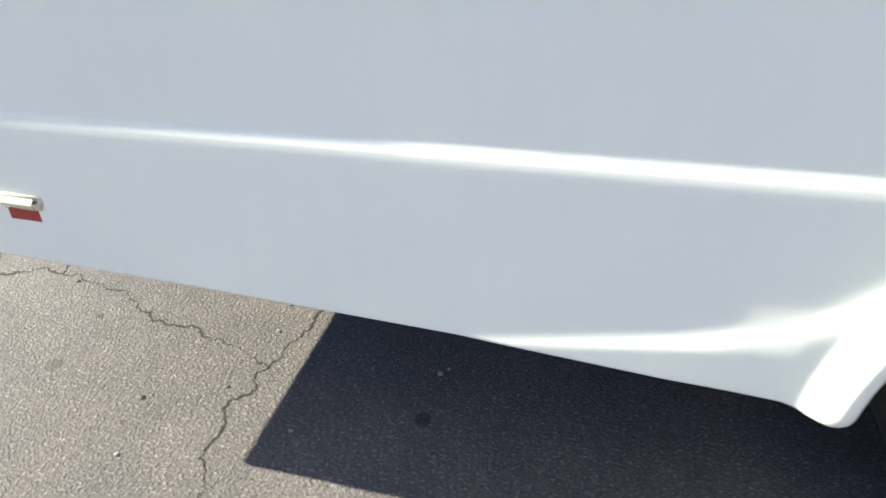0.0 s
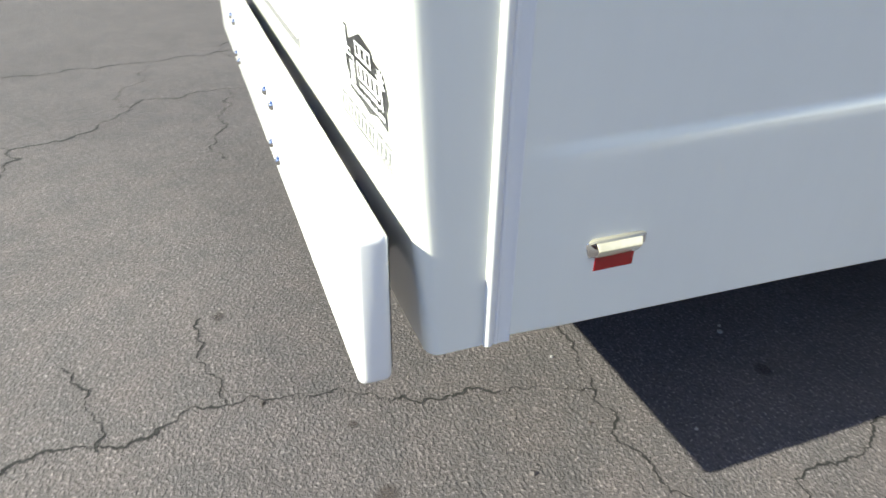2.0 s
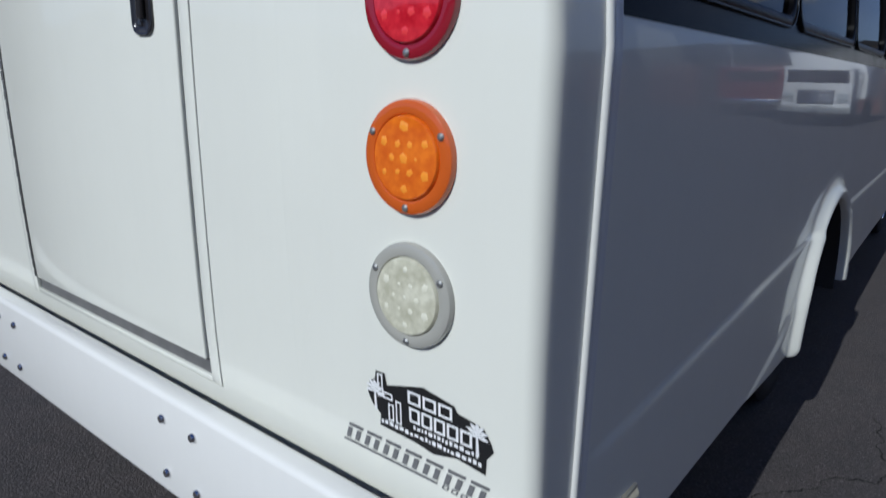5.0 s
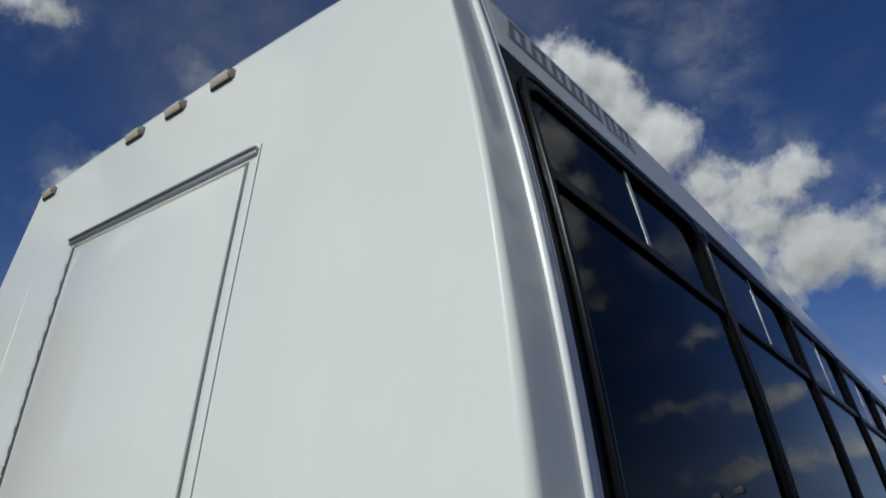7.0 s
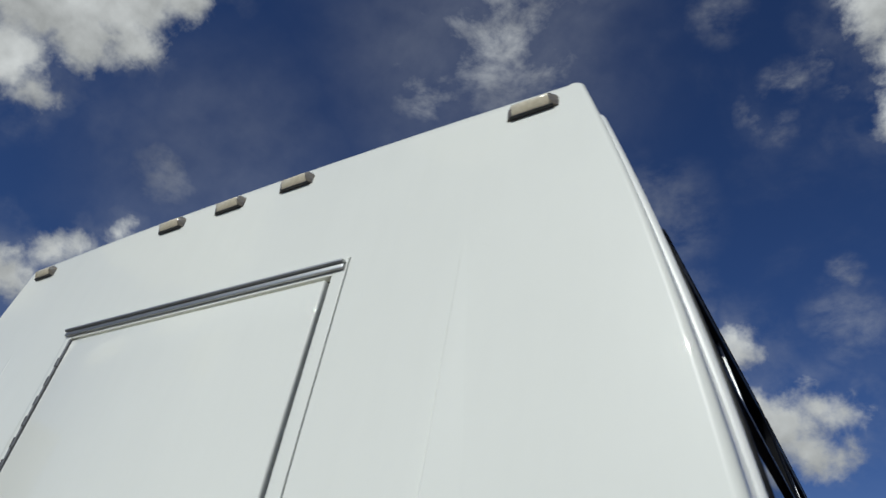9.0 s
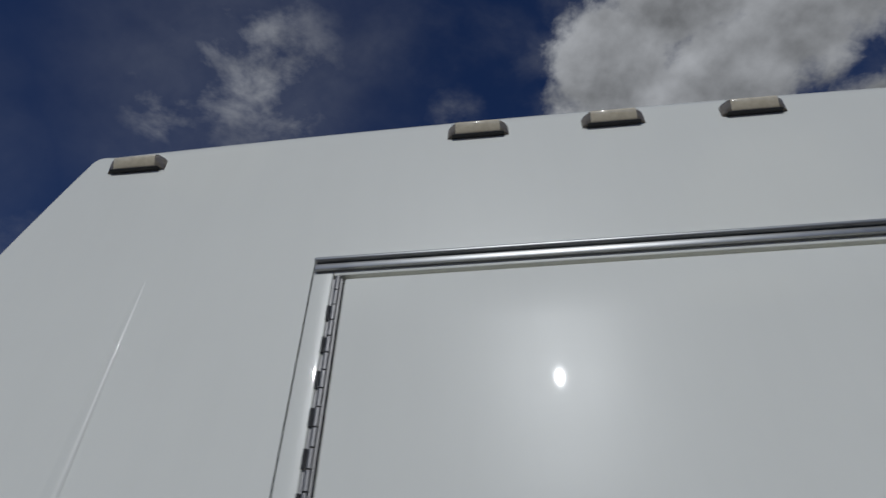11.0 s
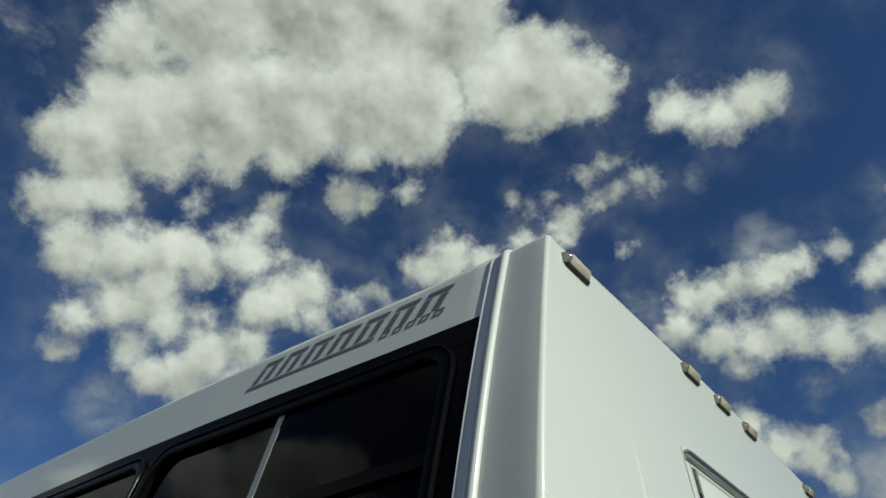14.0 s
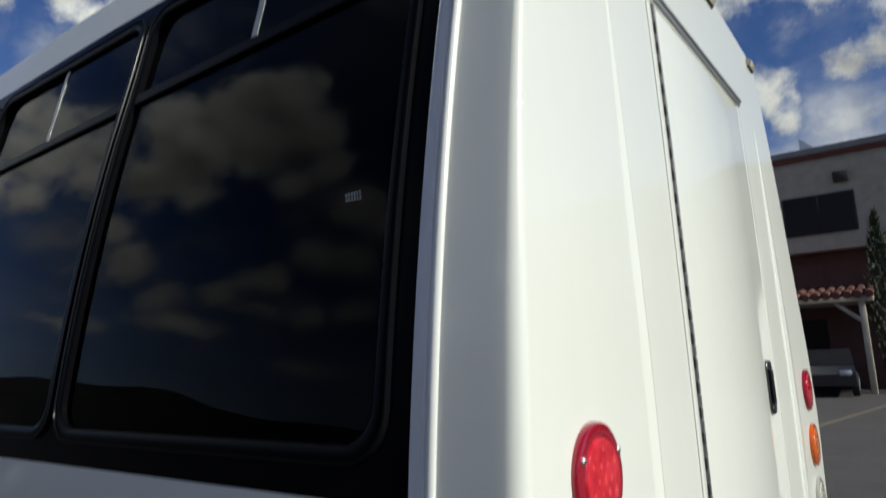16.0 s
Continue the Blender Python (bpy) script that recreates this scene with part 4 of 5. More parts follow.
for x in (-0.841, -0.230, 0.0, 0.230, 0.841):
    lamp = new("clearance_lamp")
    lamp.parent = bus
    lamp["label"] = "smoky clear roof clearance lamp"
    lamp.location = (x, 0.003, 2.747 if abs(x) > 0.5 else 2.766)
    lamp.rotation_euler = (radians(-8), 0, 0)
    part("lens", roof_lens, None, lamp)
    for ends in roof_ends:
        part("end_facet", ends, None, lamp, "darker faceted lamp end")
    part("base", lamp_base, None, lamp)

# ---- side marker lamps with red reflectors under them ----
side_lens = finish(lamp_lens(0.056, 0.031, 0.017, 0.16), "lens", M["side_lens"], True, 24)
side_ends = [finish(lamp_end(q, 0.056, 0.031, 0.017, 0.16), "end_facet", M["chrome"], True, 24) for q in (-1, 1)]
for sign in (1, -1):
    lamp = new("side_marker_lamp")
    lamp.parent = bus
    lamp["label"] = "cream side marker lamp with faceted champagne ends"
    lamp.matrix_basis = Matrix.Translation((sign * 1.2235, 0.317, 0.6335)) @ Matrix.Rotation(radians(90 * sign), 4, "Z")
    part("lens", side_lens, None, lamp)
    for ends in side_ends:
        part("end_facet", ends, None, lamp)
    part("hood", strip([row[6:] for row in lamp_rows(((-0.90, 0.62), (-0.72, 1.0), (0.72, 1.0), (0.90, 0.62)), 0.0562, 0.0322, 0.0178, 0.16)]), M["champagne"], lamp)
    ob = part("reflector_backing", box(-0.0365, 0.0365, 0.0004, 0.004, -0.0160, 0.0160, 0.0003, 1), M["decal_white"], bus)
    ob.matrix_basis = Matrix.Translation((sign * 1.2265, 0.317, 0.607)) @ Matrix.Rotation(radians(90 * sign), 4, "Z")
    ob = part("reflector", box(-0.034, 0.034, -0.0012, 0.004, -0.014, 0.014, 0.0005, 1), M["reflector"], bus, "red reflector")
    ob.matrix_basis = Matrix.Translation((sign * 1.2265, 0.317, 0.607)) @ Matrix.Rotation(radians(90 * sign), 4, "Z")

# ---- lettering bands: plain slanted shapes in the lettering's grey ----


def slanted(place, x, w, z0, z1, slant, bm):
    """One slanted bar given in the decal's own plane; place turns it into a point."""
    q = [place(x + z0 * slant, z0), place(x + w + z0 * slant, z0), place(x + w + z1 * slant, z1), place(x + z1 * slant, z1)]
    bm.faces.new([bm.verts.new(p) for p in q])


def name_decal(place, scale, name="name_decal"):
    """A maker's mark as plain shapes: seven slanted blocks of three bars each, a rule under the first of them, five small blocks."""
    bm = bmesh.new()
    w, h, gap = 0.106, 0.098, 0.030
    for i in range(7):
        x = i * (w + gap)
        for dx, wide, z0, z1 in ((0.0, w, h - 0.020, h), (0.0, w * 0.30, 0.0, h - 0.030), (w * 0.62, w * 0.30, 0.0, h - 0.030)):
            slanted(place, (x + dx) * scale, wide * scale, z0 * scale, z1 * scale, 0.35, bm)
    slanted(place, -0.012 * scale, 0.66 * scale, -0.026 * scale, -0.010 * scale, 0.35, bm)
    for i in range(5):
        x = 0.68 + i * 0.056
        for dx, wide, z0, z1 in ((0.0, 0.038, -0.034, -0.027), (0.0, 0.009, -0.027, -0.012), (0.029, 0.009, -0.027, -0.012), (0.0, 0.038, -0.012, -0.005)):
            slanted(place, (x + dx) * scale, wide * scale, z0 * scale, z1 * scale, 0.35, bm)
    ob = part(name, bm, M["decal_grey"], bus, "grey vinyl maker's mark", smooth=False)
    return ob


name_decal(lambda u, v: (0.850 + u, -0.0012, 0.762 + v), 0.312)
name_decal(lambda u, v: on_side(1, 0.240 + u, 2.698 + v, 0.0012), 0.66)
name_decal(lambda u, v: on_side(-1, 0.885 - u, 2.688 + v, 0.0012), 0.67)

# dealer's decal: a dark shield with pale bars and two pale sprays
bm = bmesh.new()
shield = [(-0.096, -0.047), (-0.094, -0.026), (-0.112, -0.012), (-0.121, 0.006), (-0.116, 0.026), (-0.104, 0.034), (-0.101, 0.049), (-0.082, 0.049), (-0.078, 0.030), (-0.040, 0.041),
          (-0.004, 0.051), (0.030, 0.045), (0.055, 0.041), (0.061, 0.031), (0.078, 0.029), (0.090, 0.027), (0.108, 0.022), (0.119, 0.006), (0.124, -0.008), (0.112, -0.024), (0.110, -0.051),
          (0.060, -0.045), (0.014, -0.056), (-0.022, -0.050)]
DX, DZ, DS = 1.030, 0.862, 1.0
bm.faces.new([bm.verts.new((DX + x * DS, -0.0012, DZ + z * DS)) for x, z in shield])
dealer = part("dealer_decal", bm, M["decal_black"], bus, "black and white dealer decal", smooth=False)
boxes = [(-0.034 + 0.030 * k, -0.008 + 0.030 * k, 0.015, 0.022) for k in range(3)] + [(-0.032 + 0.0245 * k, -0.0105 + 0.0245 * k, -0.016, 0.025) for k in range(5)]
bars = []
for x0, x1, z0, h in boxes:
    bars += [(x0, x0 + 0.0046, z0, h), (x1 - 0.0046, x1, z0, h), (x0 + 0.0046, x1 - 0.0046, z0, 0.0042), (x0 + 0.0046, x1 - 0.0046, z0 + h - 0.0042, 0.0042)]
line = random.Random(3)
for x, end, z0 in ((-0.024, 0.098, -0.028), (-0.092, 0.104, -0.041)):
    while x < end:
        w = line.uniform(0.003, 0.009)
        bars.append((x, min(end, x + w), z0 + line.uniform(0, 0.002), line.uniform(0.005, 0.008)))
        x += w + 0.0028
# two tall hollow strokes beside the blocks
for x0, x1, z0, h in ((-0.098, -0.086, 0.006, 0.040), (-0.086, -0.066, 0.006, 0.012), (-0.076, -0.064, -0.030, 0.030), (-0.060, -0.048, -0.030, 0.040)):
    bars += [(x0, x0 + 0.003, z0, h), (x1 - 0.003, x1, z0, h), (x0 + 0.003, x1 - 0.003, z0, 0.003), (x0 + 0.003, x1 - 0.003, z0 + h - 0.003, 0.003)]
for x0, x1, z0, h in bars:
    bm = bmesh.new()
    bm.faces.new([bm.verts.new((DX + x * DS, -0.0022, DZ + z * DS)) for x, z in ((x0, z0), (x1, z0), (x1, z0 + h), (x0, z0 + h))])
    part("pale_bar", bm, M["decal_white"], dealer, smooth=False)
for cx, cz in ((-0.104, 0.010), (0.096, 0.006)):
    bm = bmesh.new()
    for k in range(7):
        t = radians(-10 + 200 * k / 6)
        tip = (cx + 0.022 * math.cos(t), cz + 0.020 * math.sin(t) + 0.003)
        side = Vector((-math.sin(t), math.cos(t))) * 0.0035
        midp = (cx + 0.012 * math.cos(t), cz + 0.014 * math.sin(t) + 0.004)
        pts = [(cx, cz), (midp[0] - side.x, midp[1] - side.y), tip, (midp[0] + side.x, midp[1] + side.y)]
        bm.faces.new([bm.verts.new((DX + x * DS, -0.0022, DZ + z * DS)) for x, z in pts])
    bm.faces.new([bm.verts.new((DX + x * DS, -0.0022, DZ + z * DS)) for x, z in ((cx - 0.002, cz - 0.03), (cx + 0.004, cz - 0.03), (cx + 0.002, cz), (cx - 0.002, cz))])
    part("pale_spray", bm, M["decal_white"], dealer, smooth=False)

# the rear wall is slightly bowed: tucked in at the bottom, fullest at the lights, leaning forward towards the roof
BACK_PARTS = {"rear_cap", "crease", "seal", "door_frame", "door_panel", "drip_rail", "piano_hinge", "knuckle", "hinge_leaf", "clearance_lamp", "tail_light",
              "door_handle", "grip", "lock_barrel", "sill", "dealer_decal", "pale_bar", "pale_spray", "name_decal"}


def back_y(x, z):
    d = float(np.interp(z, (0.45, 0.75, 1.0, 1.3, 1.6, 2.0, 2.47, 2.75, 2.83), (0.030, 0.004, -0.012, -0.018, -0.014, -0.002, 0.009, 0.016, 0.019)))
    # the middle, round the door, is flatter than the corners
    return d * (0.4 + 0.6 * min(1.0, max(0.0, (abs(x) - 0.478) / 0.72))) if d < 0 else d


for ob in [o for o in bus.children_recursive if o.name.split(".")[0] in BACK_PARTS]:
    if ob.type == "EMPTY" or ob.data.users > 1:
        ob.location.y += back_y(ob.location.x, ob.location.z)
        continue
    bm = bmesh.new()
    bm.from_mesh(ob.data)
    tall = [v.co.z for v in bm.verts]
    for z in np.arange(0.55, 2.75, 0.10):
        if min(tall) < z < max(tall):
            bmesh.ops.bisect_plane(bm, geom=bm.verts[:] + bm.edges[:] + bm.faces[:], plane_co=(0, 0, z), plane_no=(0, 0, 1))
    for v in bm.verts:
        if v.co.y < 0.116:
            v.co.y += back_y(v.co.x, v.co.z) * min(1.0, 1 - v.co.y / 0.116)
    bm.to_mesh(ob.data)
    bm.free()

# ---- wheels ----


def wheel(x, y, sign):
    w = new("wheel")
    w.parent = bus
    w.location = (x, y, 0.40)
    w["label"] = "black tyre on a chrome steel rim"
    s = sign
    part("tyre", lathe([(0.26, -0.10 * s), (0.30, -0.118 * s), (0.36, -0.115 * s), (0.392, -0.098 * s), (0.400, -0.07 * s), (0.400, 0.07 * s), (0.392, 0.098 * s), (0.36, 0.115 * s), (0.30, 0.118 * s), (0.26, 0.10 * s)], 48, "x"), M["tyre"], w)
    part("rim", lathe([(0.262, 0.095 * s), (0.268, 0.108 * s), (0.255, 0.112 * s), (0.240, 0.095 * s), (0.20, 0.02 * s), (0.165, 0.0 * s), (0.12, 0.015 * s), (0.10, 0.05 * s), (0.085, 0.085 * s), (0.05, 0.095 * s), (0, 0.097 * s)], 48, "x"), M["chrome"], w)
    for i in range(8):
        t = 2 * math.pi * i / 8
        nut = part("wheel_nut", tube((0.005 * s, 0, 0), (0.045 * s, 0, 0), 0.015, 0.011, 6), M["chrome"], w)
        nut.location = (0, 0.14 * math.cos(t), 0.14 * math.sin(t))


for s in (1, -1):
    wheel(s * 1.0, WHEEL_Y + 0.04, s)
    wheel(s * 1.0, WHEEL_Y + 4.39, s)
    for cy in (WHEEL_Y, WHEEL_Y + 4.35):
        rows = [[(s * xx, cy - 0.495 * math.cos(math.pi * i / 20), WHEEL_Z + 0.495 * math.sin(math.pi * i / 20)) for i in range(21)] for xx in (0.75, 1.225)]
        part("wheel_well", strip(rows), M["rubber"], bus)

# ============ ground ============
bm = bmesh.new()
S = 1600
bm.faces.new([bm.verts.new(p) for p in ((-S, -S, 0), (S, -S, 0), (S, S, 0), (-S, S, 0))])
ground = tagged(part("ground", bm, M["asphalt"], None, smooth=False), "weathered grey asphalt with cracks", "ground", kind="structure")


def crack(points, width, seed):
    """A ragged crack through a few places of the plan: a ribbon just above the ground, the crack's shaded depth put
    into its near-black colour.
    """
    rnd = random.Random(seed)
    path = [Vector((p[0] - 0.013, p[1] + 0.004, 0)) for p in points]
    for level in range(6):
        nxt = [path[0]]
        for a, b in zip(path, path[1:]):
            d = b - a
            if d.length > 0.009:
                off = Vector((-d.y, d.x, 0)) * rnd.uniform(-0.24, 0.24)
                nxt.append((a + b) / 2 + off)
            nxt.append(b)
        path = nxt
    rows = []
    for i, p in enumerate(path):
        d = (path[min(i + 1, len(path) - 1)] - path[max(i - 1, 0)]).normalized()
        side = Vector((-d.y, d.x, 0))
        swell = 0.5 + 0.9 * noise.noise((p.x * 9, p.y * 9, seed)) + 0.6 * noise.noise((p.x * 34, p.y * 34, seed + 3.7))
        w = width * max(0.16, 0.50 * swell + 0.50 * rnd.random() * swell + 0.10) * (0.3 if i in (0, len(path) - 1) else 1)
        rows.append([p + side * w * rnd.uniform(0.5, 1.1) + Vector((0, 0, 0.0015)), p + Vector((0, 0, 0.0008)), p - side * w * rnd.uniform(0.3, 1.1) + Vector((0, 0, 0.0015))])
    part("crack", strip(rows), M["crack"], ground)


CRACKS = [
    ([(0.95, -1.9), (0.86, -1.1), (0.78, -0.78), (0.72, -0.585), (0.68, -0.29), (0.715, -0.11), (0.787, 0.115), (0.83, 0.30), (0.876, 0.45), (0.93, 0.565)], 0.0042),
    ([(0.55, 0.63), (0.70, 0.60), (0.82, 0.585), (0.93, 0.565), (1.03, 0.565), (1.18, 0.558), (1.34, 0.60), (1.48, 0.66), (1.8, 0.64)], 0.0038),
    ([(0.68, -0.29), (0.55, -0.33), (0.40, -0.345), (0.30, -0.33)], 0.003),
    ([(0.739, -0.564), (0.634, -0.582), (0.517, -0.599), (0.405, -0.673)], 0.0040),
    ([(1.0, -1.5), (0.45, -1.15), (0.19, -1.072), (-0.217, -1.059), (-0.59, -1.067), (-1.0, -1.06), (-1.28, -1.066)], 0.0095),
    ([(-1.28, -1.066), (-1.41, -0.75), (-1.74, -0.58), (-1.86, -0.55)], 0.0065),
    ([(-1.28, -1.066), (-1.40, -1.40), (-1.38, -1.77), (-1.5, -2.6)], 0.006),
    ([(-0.57, -1.10), (-0.80, -1.25), (-1.11, -1.31), (-1.36, -1.30)], 0.006),
    ([(-2.5, -3.6), (-2.54, -2.29), (-2.56, -1.40), (-2.67, -0.59), (-2.85, 0.0), (-3.0, 1.2)], 0.009),
    ([(-1.74, -0.58), (-2.22, -0.54), (-2.64, -0.50)], 0.0035),
    ([(-1.86, -0.55), (-1.90, -0.20), (-1.93, -0.065), (-1.60, -0.10), (-1.10, -0.20), (-0.86, -0.174)], 0.0038),
    ([(-1.93, -0.065), (-1.81, 0.075), (-2.2, 0.11), (-2.59, 0.135), (-3.3, 0.1)], 0.004),
    ([(1.48, 0.66), (1.30, 1.05), (1.26, 1.25), (1.42, 1.70), (1.5, 2.4)], 0.004),
]
for i, (pts, w) in enumerate(CRACKS):
    crack(pts, w * 1.6, 11 + i)


def blot(x, y, r, seed, name="stain"):
    """A small soaked-in spot, ragged at its rim."""
    rnd = random.Random(seed)
    bm = bmesh.new()
    bm.faces.new([bm.verts.new((0.03 * rnd.uniform(0.8, 1.0) * math.cos(t), 0.03 * rnd.uniform(0.8, 1.0) * math.sin(t), 0)) for t in [2 * math.pi * i / 18 for i in range(18)]])
    spot = part(name, bm, M["stain"], ground, smooth=False)
    spot.location, spot.scale = (x, y, 0.0018), (r / 0.024, r / 0.026, 1)
    spot.rotation_euler.z = rnd.uniform(0, 6)


for i, (x, y, r) in enumerate(((1.045, 0.0, 0.024), (1.18, 0.312, 0.009), (0.83, -0.02, 0.012), (0.30, -0.28, 0.02), (1.0, 1.02, 0.022))):
    blot(x, y, r, 40 + i)
# a worn painted bay line across the lot
rnd = random.Random(9)
rows = []
for i in range(61):
    u = i / 60
    x, y = 12.5 + 7.8 * u, 1.70 - 1.40 * u
    rows.append([(x, y - 0.05 - rnd.uniform(0, 0.012), 0.003), (x, y + 0.05 + rnd.uniform(0, 0.012), 0.003)])
part("painted_line", strip(rows), M["yellow_line"], ground, "worn pale yellow bay line")

rnd = random.Random(5)
for i in range(26):
    x, y, r = rnd.uniform(0.6, 2.0), rnd.uniform(-0.9, 1.4), rnd.uniform(0.004, 0.009)
    bm = bmesh.new()
    bmesh.ops.create_icosphere(bm, subdivisions=1, radius=r)
    for v in bm.verts:
        v.co *= rnd.uniform(0.7, 1.15)
        v.co.z *= 0.6
    ob = tagged(part("pebble", bm, M["pebble"] if i % 2 else M["grey_roof"]), "small loose pebble on the asphalt", "pebble", "pebbles")
    ob.location = (x, y, r * 0.3)

# ============ surroundings ============


def hills():
    """Low dark ranges all round on the horizon."""
    rows_low, rows_mid, rows_top, rows_back = [], [], [], []
    for i in range(241):
        t = 2 * math.pi * i / 240
        h = 92 + 36 * noise.noise((3.1 * math.cos(t), 3.1 * math.sin(t), 0.7)) + 16 * noise.noise((9 * math.cos(t), 9 * math.sin(t), 2.2)) + 5 * noise.noise((30 * math.cos(t), 30 * math.sin(t), 5.0))
        c, s = math.cos(t), math.sin(t)
        rows_low.append((1050 * c, 1050 * s, -1))
        rows_mid.append((1130 * c, 1130 * s, h * 0.45))
        rows_top.append((1220 * c, 1220 * s, h))
        rows_back.append((1400 * c, 1400 * s, -1))
    return strip([rows_low, rows_mid, rows_top, rows_back])


tagged(part("hills", hills(), M["hills"]), "dark low hills along the horizon", "hills", kind="structure")


def shop_building(x_face, y0, y1, depth, toward, porch):
    """Two-storey stucco building; its front lies at x_face and looks towards -x (toward = 1) or +x (-1); its porch begins at porch."""
    b = empty("commercial_building", (x_face, (y0 + y1) / 2, 0), "two-storey beige stucco building with red-brown roof trim", "building")
    cx, cy = x_face, (y0 + y1) / 2
    T = toward

    def bx(xa, xb, ya, yb, za, zb, bevel=0.0):
        xs = sorted((xa * T, xb * T))
        return box(xs[0], xs[1], ya - cy, yb - cy, za, zb, bevel)

    part("wall", bx(0.0, depth, y0, y1, 4.95, 8.35), M["stucco"], b)
    part("lower_wall", bx(0.6, depth, y0, y1, 0, 4.95), M["brown_wall"], b)
    part("parapet", bx(-0.12, depth + 0.1, y0 - 0.1, y1 + 0.1, 8.35, 8.52, 0.02), M["red_trim"], b, "red-brown painted parapet")
    part("coping", bx(-0.18, depth + 0.15, y0 - 0.15, y1 + 0.15, 8.52, 8.76, 0.02), M["grey_roof"], b)
    y = y0 + 0.62
    while y < y1 - 2.6:
        win = part("window", bx(-0.05, 0.02, y - 0.06, y + 2.26, 5.55, 7.0, 0.01), M["shed"], b)
        part("pane", bx(-0.065, -0.045, y, y + 1.08, 5.56, 6.96), M["dark_glass"], win)
        part("pane", bx(-0.065, -0.045, y + 1.12, y + 2.2, 5.56, 6.96), M["dark_glass"], win)
        part("wall_lamp", bx(-0.22, 0.0, y + 0.02, y + 0.50, 7.35, 7.72, 0.03), M["shed"], b)
        y += 4.4
    # porch roof with round tiles on posts
    part("canopy", bx(-2.2, 0.6, porch - 0.25, y1 - 0.5, 2.93, 3.10, 0.02), M["stucco"], b)
    y = porch - 0.15
    while y < y1 - 0.6:
        part("roof_tile", tube((-2.3 * T, y - cy, 3.14), (0.6 * T, y - cy, 3.58), 0.13, sides=10), M["roof_tile"], b)
        y += 0.30
    y = porch
    while y < y1:
        part("post", bx(-2.1, -1.95, y, y + 0.18, 0, 2.93, 0.01), M["stucco"], b)
        part("brace", tube((-2.0 * T, y + 0.09 - cy, 2.25), (-2.0 * T, y + 0.85 - cy, 2.93), 0.07, sides=6), M["stucco"], b)
        y += 3.7
    y = y0 + 2.0
    while y < y1 - 2.0:
        part("shop_door", bx(0.56, 0.64, y, y + 1.8, 0.05, 2.5), M["dark_glass"], b)
        y += 4.4
    part("roof_unit", bx(2.5, 4.2, cy + 1.0, cy + 2.4, 8.7, 9.5, 0.03), M["truck_white"], b)
    # sloping white vent hood and a ladder head behind the coping
    v_at = y1 - 6.25
    hood = bx(0.0, 0.8, v_at, v_at + 0.5, 8.70, 9.24)
    for v in hood.verts:                    # its roof falls away to one side
        if v.co.z > 9.0 and v.co.y + cy < v_at + 0.2:
            v.co.z = 8.76
    part("vent_hood", hood, M["truck_white"], b)
    ladder = part("roof_ladder", tube((-0.05 * T, y1 - 9.55 - cy, 8.6), (-0.05 * T, y1 - 9.55 - cy, 9.35), 0.025, sides=8), M["shed"], b)
    part("rail", tube((-0.05 * T, y1 - 9.0 - cy, 8.6), (-0.05 * T, y1 - 9.0 - cy, 9.35), 0.025, sides=8), M["shed"], ladder)
    for k in range(3):
        part("rung", tube((-0.05 * T, y1 - 9.55 - cy, 8.75 + 0.28 * k), (-0.05 * T, y1 - 9.0 - cy, 8.75 + 0.28 * k), 0.018, sides=8), M["shed"], ladder)
    return b


shop_building(25.0, -26.0, 8.2, 9.0, 1, 1.0)
shop_building(-27.0, -8.0, 22.0, 9.0, -1, -6.9)


def cypress(x, y, h):
    t = empty("cypress_tree", (x, y, 0), "tall narrow dark green cypress", "tree")
    part("trunk", tube((0, 0, 0), (0, 0, h * 0.6), 0.09, 0.04, 8), M["bark"], t)
    rnd = random.Random(int(x * 7 + y * 13))
    bm = bmesh.new()
    for i in range(900):
        u = rnd.random()
        z = 0.35 + (h - 0.4) * u
        r = 0.52 * math.sin(math.pi * min(1, 0.15 + u * 0.85)) ** 0.8 * rnd.uniform(0.55, 1.05)
        a = rnd.uniform(0, 2 * math.pi)
        c = Vector((r * math.cos(a), r * math.sin(a), z))
        up = Vector((0.4 * math.cos(a), 0.4 * math.sin(a), 1)).normalized() * rnd.uniform(0.14, 0.3)
        side = Vector((-math.sin(a), math.cos(a), 0)) * rnd.uniform(0.03, 0.07)
        bm.faces.new([bm.verts.new(p) for p in (c - side, c + side, c + up)])
    part("crown", bm, M["cypress"], t, smooth=False)


cypress(23.6, 0.45, 5.9)
cypress(23.6, -4.6, 5.4)


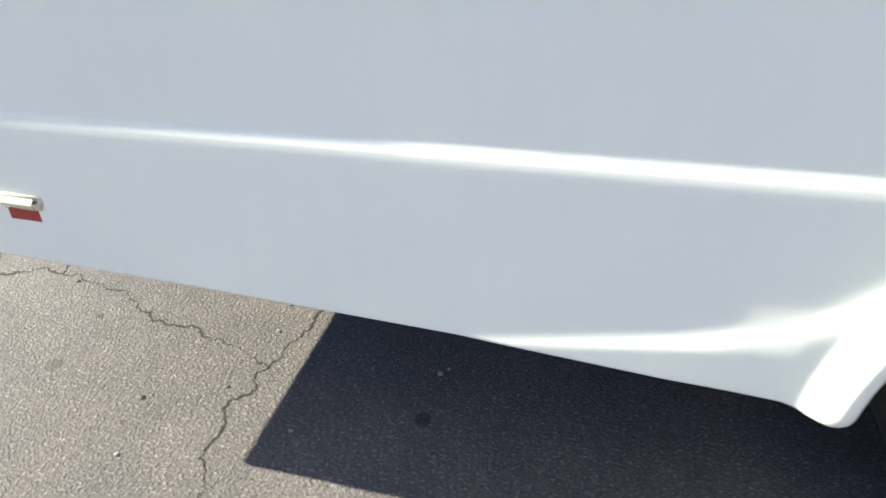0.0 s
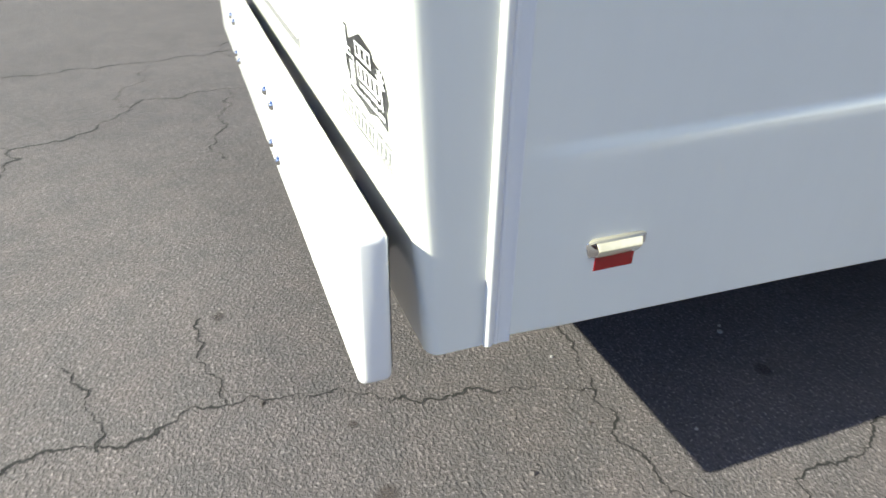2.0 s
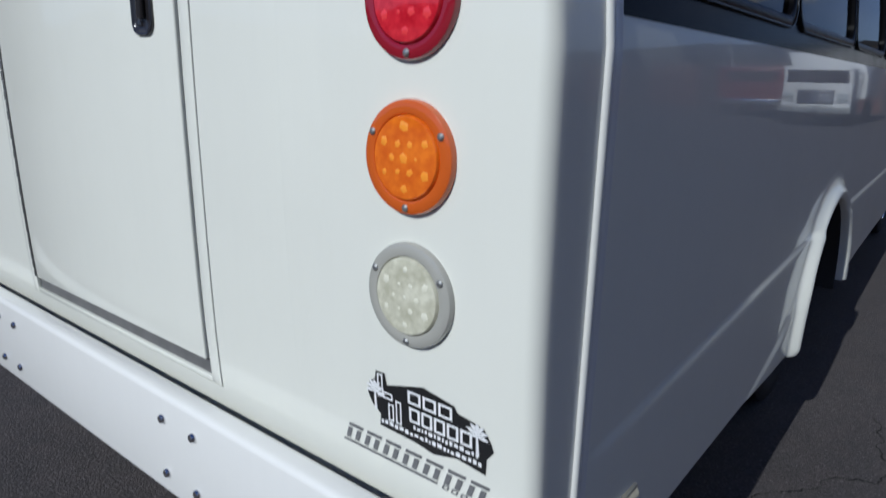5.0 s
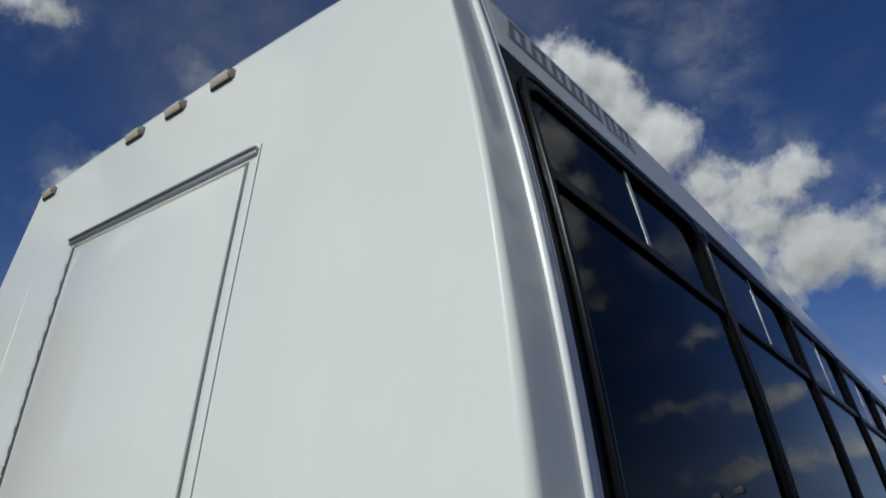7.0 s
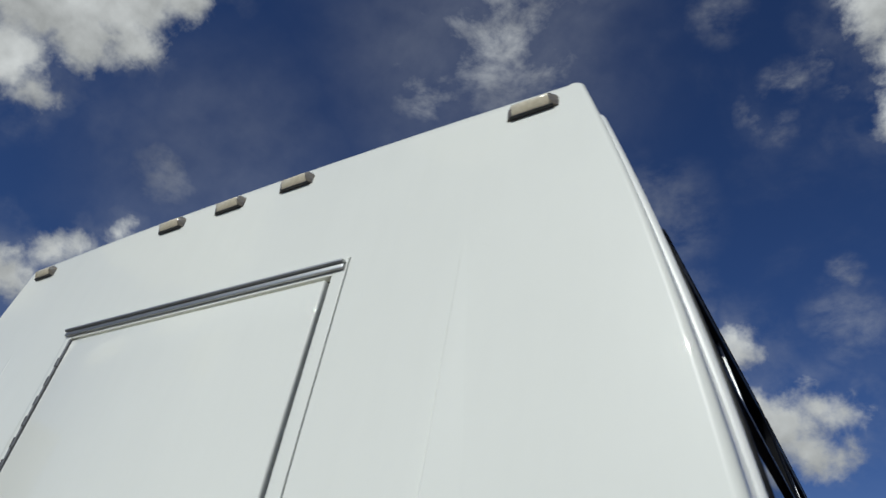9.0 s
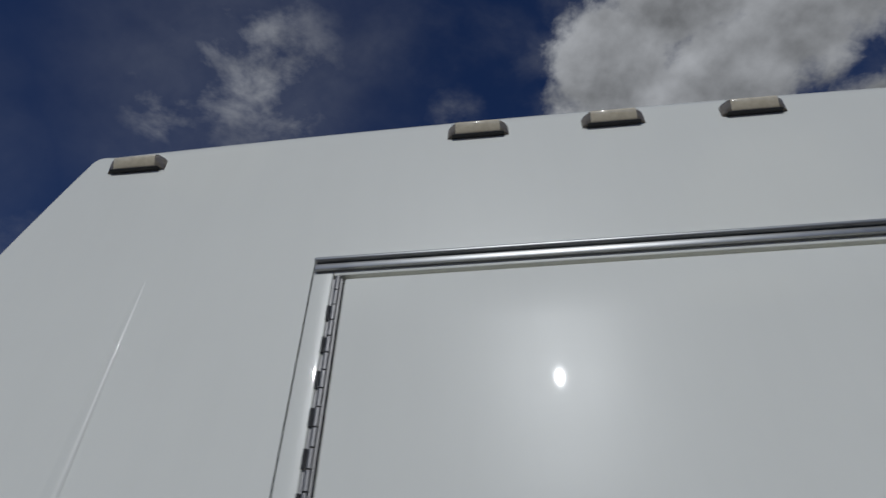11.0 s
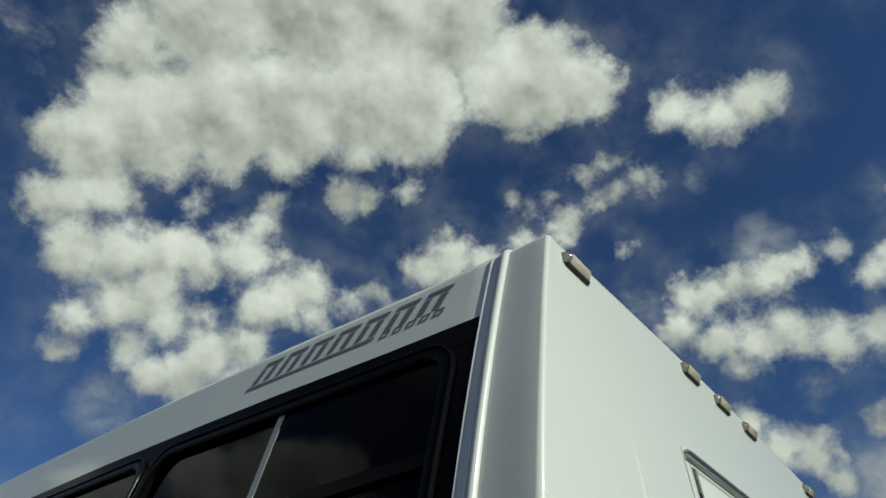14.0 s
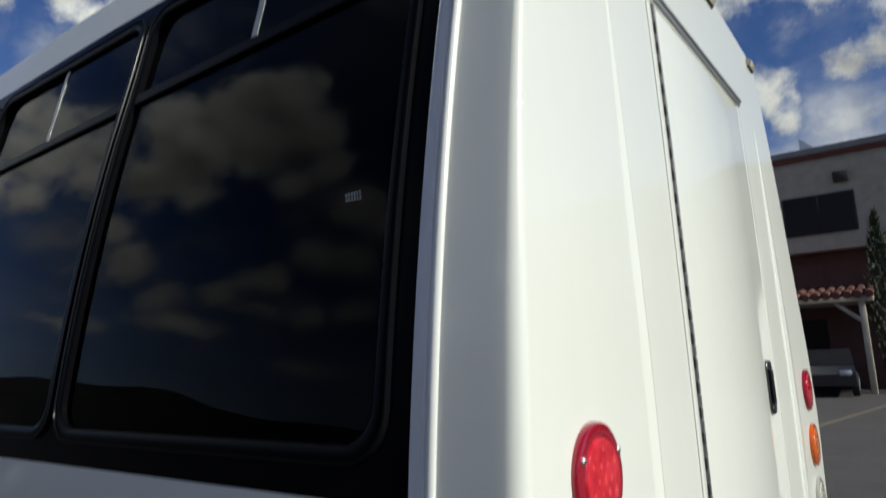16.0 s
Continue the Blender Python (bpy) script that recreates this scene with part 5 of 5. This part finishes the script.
def parked_car(x, y, turn, paint, label):
    c = empty("parked_car", (x, y, 0), label, "car")
    c.rotation_euler = (0, 0, radians(turn))
    prof = [(-2.15, 0.35), (-2.2, 0.75), (-1.95, 0.93), (-1.25, 1.0), (-0.55, 1.42), (0.75, 1.44), (1.45, 1.05), (2.1, 0.95), (2.2, 0.7), (2.15, 0.35)]
    rows = [[(px, w * (1 - 0.1 * max(0, pz - 0.9) / 0.5), pz) for px, pz in prof] for w in (-0.86, -0.8, 0.8, 0.86)]
    bm = strip(rows)
    bm.verts.ensure_lookup_table()
    k = len(prof)
    bm.faces.new([bm.verts[i] for i in range(k)])
    bm.faces.new([bm.verts[3 * k + i] for i in range(k)])
    part("body", bm, paint, c, angle=25)
    for s in (-1, 1):
        bm = bmesh.new()
        bm.faces.new([bm.verts.new((px, s * 0.82 * 1.0, pz)) for px, pz in ((-1.1, 1.02), (-0.5, 1.36), (0.7, 1.38), (1.25, 1.06))])
        part("side_window", bm, M["dark_glass"], c, smooth=False)
        for px in (-1.35, 1.35):
            tyre = part("wheel", lathe([(0, 0.1), (0.2, 0.1), (0.31, 0.09), (0.32, 0), (0.31, -0.09), (0.2, -0.1), (0, -0.1)], 20), M["tyre"], c)
            tyre.location = (px, s * 0.8, 0.32)
            part("hub", lathe([(0.19, s * 0.101), (0.1, s * 0.11), (0, s * 0.112)], 16), M["steel"], tyre)
        for px, m in ((2.17, M["lamp_glass"]), (-2.18, M["red_flange"])):
            part("lamp", box(px - 0.03, px + 0.03, s * 0.6 - 0.16, s * 0.6 + 0.16, 0.66, 0.8, 0.02), m, c)


parked_car(23.3, 2.4, 184, M["car_dark"], "dark sedan parked under the porch roof")
parked_car(8.5, 33.0, 80, M["truck_red"], "dark red parked car across the lot")


def box_truck(x, y):
    """A white truck whose front looks at the bus."""
    t = empty("delivery_truck", (x, y, 0), "white delivery truck with a chrome grille", "truck")
    part("cab", box(-1.05, 1.05, 0, 2.0, 0.5, 2.35, 0.12, 4), M["truck_white"], t)
    part("cargo_box", box(-1.2, 1.2, 2.1, 7.0, 0.9, 3.3, 0.04), M["truck_white"], t)
    part("windscreen", box(-0.92, 0.92, -0.02, 0.04, 1.45, 2.15, 0.02), M["dark_glass"], t)
    part("grille", box(-0.55, 0.55, -0.05, 0.03, 0.75, 1.2, 0.02), M["rubber"], t)
    for i in range(4):
        part("grille_bar", box(-0.53, 0.53, -0.08, -0.03, 0.80 + 0.1 * i, 0.85 + 0.1 * i, 0.01), M["chrome"], t)
    for s in (-1, 1):
        part("headlight", box(s * 0.80 - 0.16, s * 0.80 + 0.16, -0.05, 0.03, 0.8, 1.1, 0.03), M["lamp_glass"], t)
        part("bumper_end", box(s * 0.55 - 0.55, s * 0.55 + 0.55, -0.15, 0.05, 0.45, 0.68, 0.03), M["steel"], t)
        for yy in (1.0, 5.6):
            w = part("wheel", lathe([(0, 0.14), (0.24, 0.14), (0.4, 0.12), (0.42, 0), (0.4, -0.12), (0.24, -0.14), (0, -0.14)], 20, "x"), M["tyre"], t)
            w.location = (s * 0.95, yy, 0.42)


box_truck(5.0, 24.5)


def red_truck(x, y):
    t = empty("red_truck", (x, y, 0), "red truck parked across the lot", "truck")
    part("body", box(-1.3, 1.3, 0, 5.0, 0.7, 2.5, 0.1, 3), M["truck_red"], t)
    part("windscreen", box(-1.0, 1.0, -0.02, 0.05, 1.5, 2.2, 0.02), M["dark_glass"], t)
    part("bumper", box(-1.2, 1.2, -0.15, 0.05, 0.5, 0.75, 0.03), M["chrome"], t)
    for s in (-1, 1):
        for yy in (1.0, 4.0):
            w = part("wheel", lathe([(0, 0.14), (0.24, 0.14), (0.4, 0.12), (0.42, 0), (0.4, -0.12), (0.24, -0.14), (0, -0.14)], 20, "x"), M["tyre"], t)
            w.location = (s * 1.1, yy, 0.42)


red_truck(8.2, 29.0)


def light_mast(x, y, h):
    t = empty("light_mast", (x, y, 0), "tall steel lot light with four floodlights", "lamp post")
    part("pole", tube((0, 0, 0), (0, 0, h), 0.09, 0.05, 12), M["steel"], t)
    part("crossarm", tube((-0.6, 0, h - 0.3), (0.6, 0, h - 0.3), 0.035, sides=8), M["steel"], t)
    part("crossarm", tube((-0.6, 0, h - 0.9), (0.6, 0, h - 0.9), 0.035, sides=8), M["steel"], t)
    for dz in (0.3, 0.9):
        for s in (-1, 1):
            f = part("floodlight", box(s * 0.5 - 0.22, s * 0.5 + 0.22, -0.22, 0.02, h - dz - 0.02, h - dz + 0.30, 0.03), M["steel"], t)
            part("lamp_glass", box(s * 0.5 - 0.19, s * 0.5 + 0.19, -0.235, -0.21, h - dz + 0.0, h - dz + 0.27, 0.01), M["lamp_glass"], f)


def long_shed(x0, x1, y, h):
    b = empty("storage_shed", ((x0 + x1) / 2, y, 0), "long dark brown metal shed across the lot", "building")
    w = (x1 - x0) / 2
    part("wall", box(-w, w, 0, 7, 0, h), M["shed"], b)
    part("roof", box(-w - 0.3, w + 0.3, -0.4, 7.4, h, h + 0.25, 0.03), M["shed"], b)
    x = -w + 1.5
    while x < w - 3:
        part("roller_door", box(x, x + 3.0, -0.06, 0.0, 0.0, h - 0.7, 0.01), M["brown_wall"], b)
        x += 4.6


long_shed(3.0, 44.0, 40.0, 3.9)
light_mast(-0.45, 27.5, 7.3)
light_mast(9.6, 31.5, 6.4)
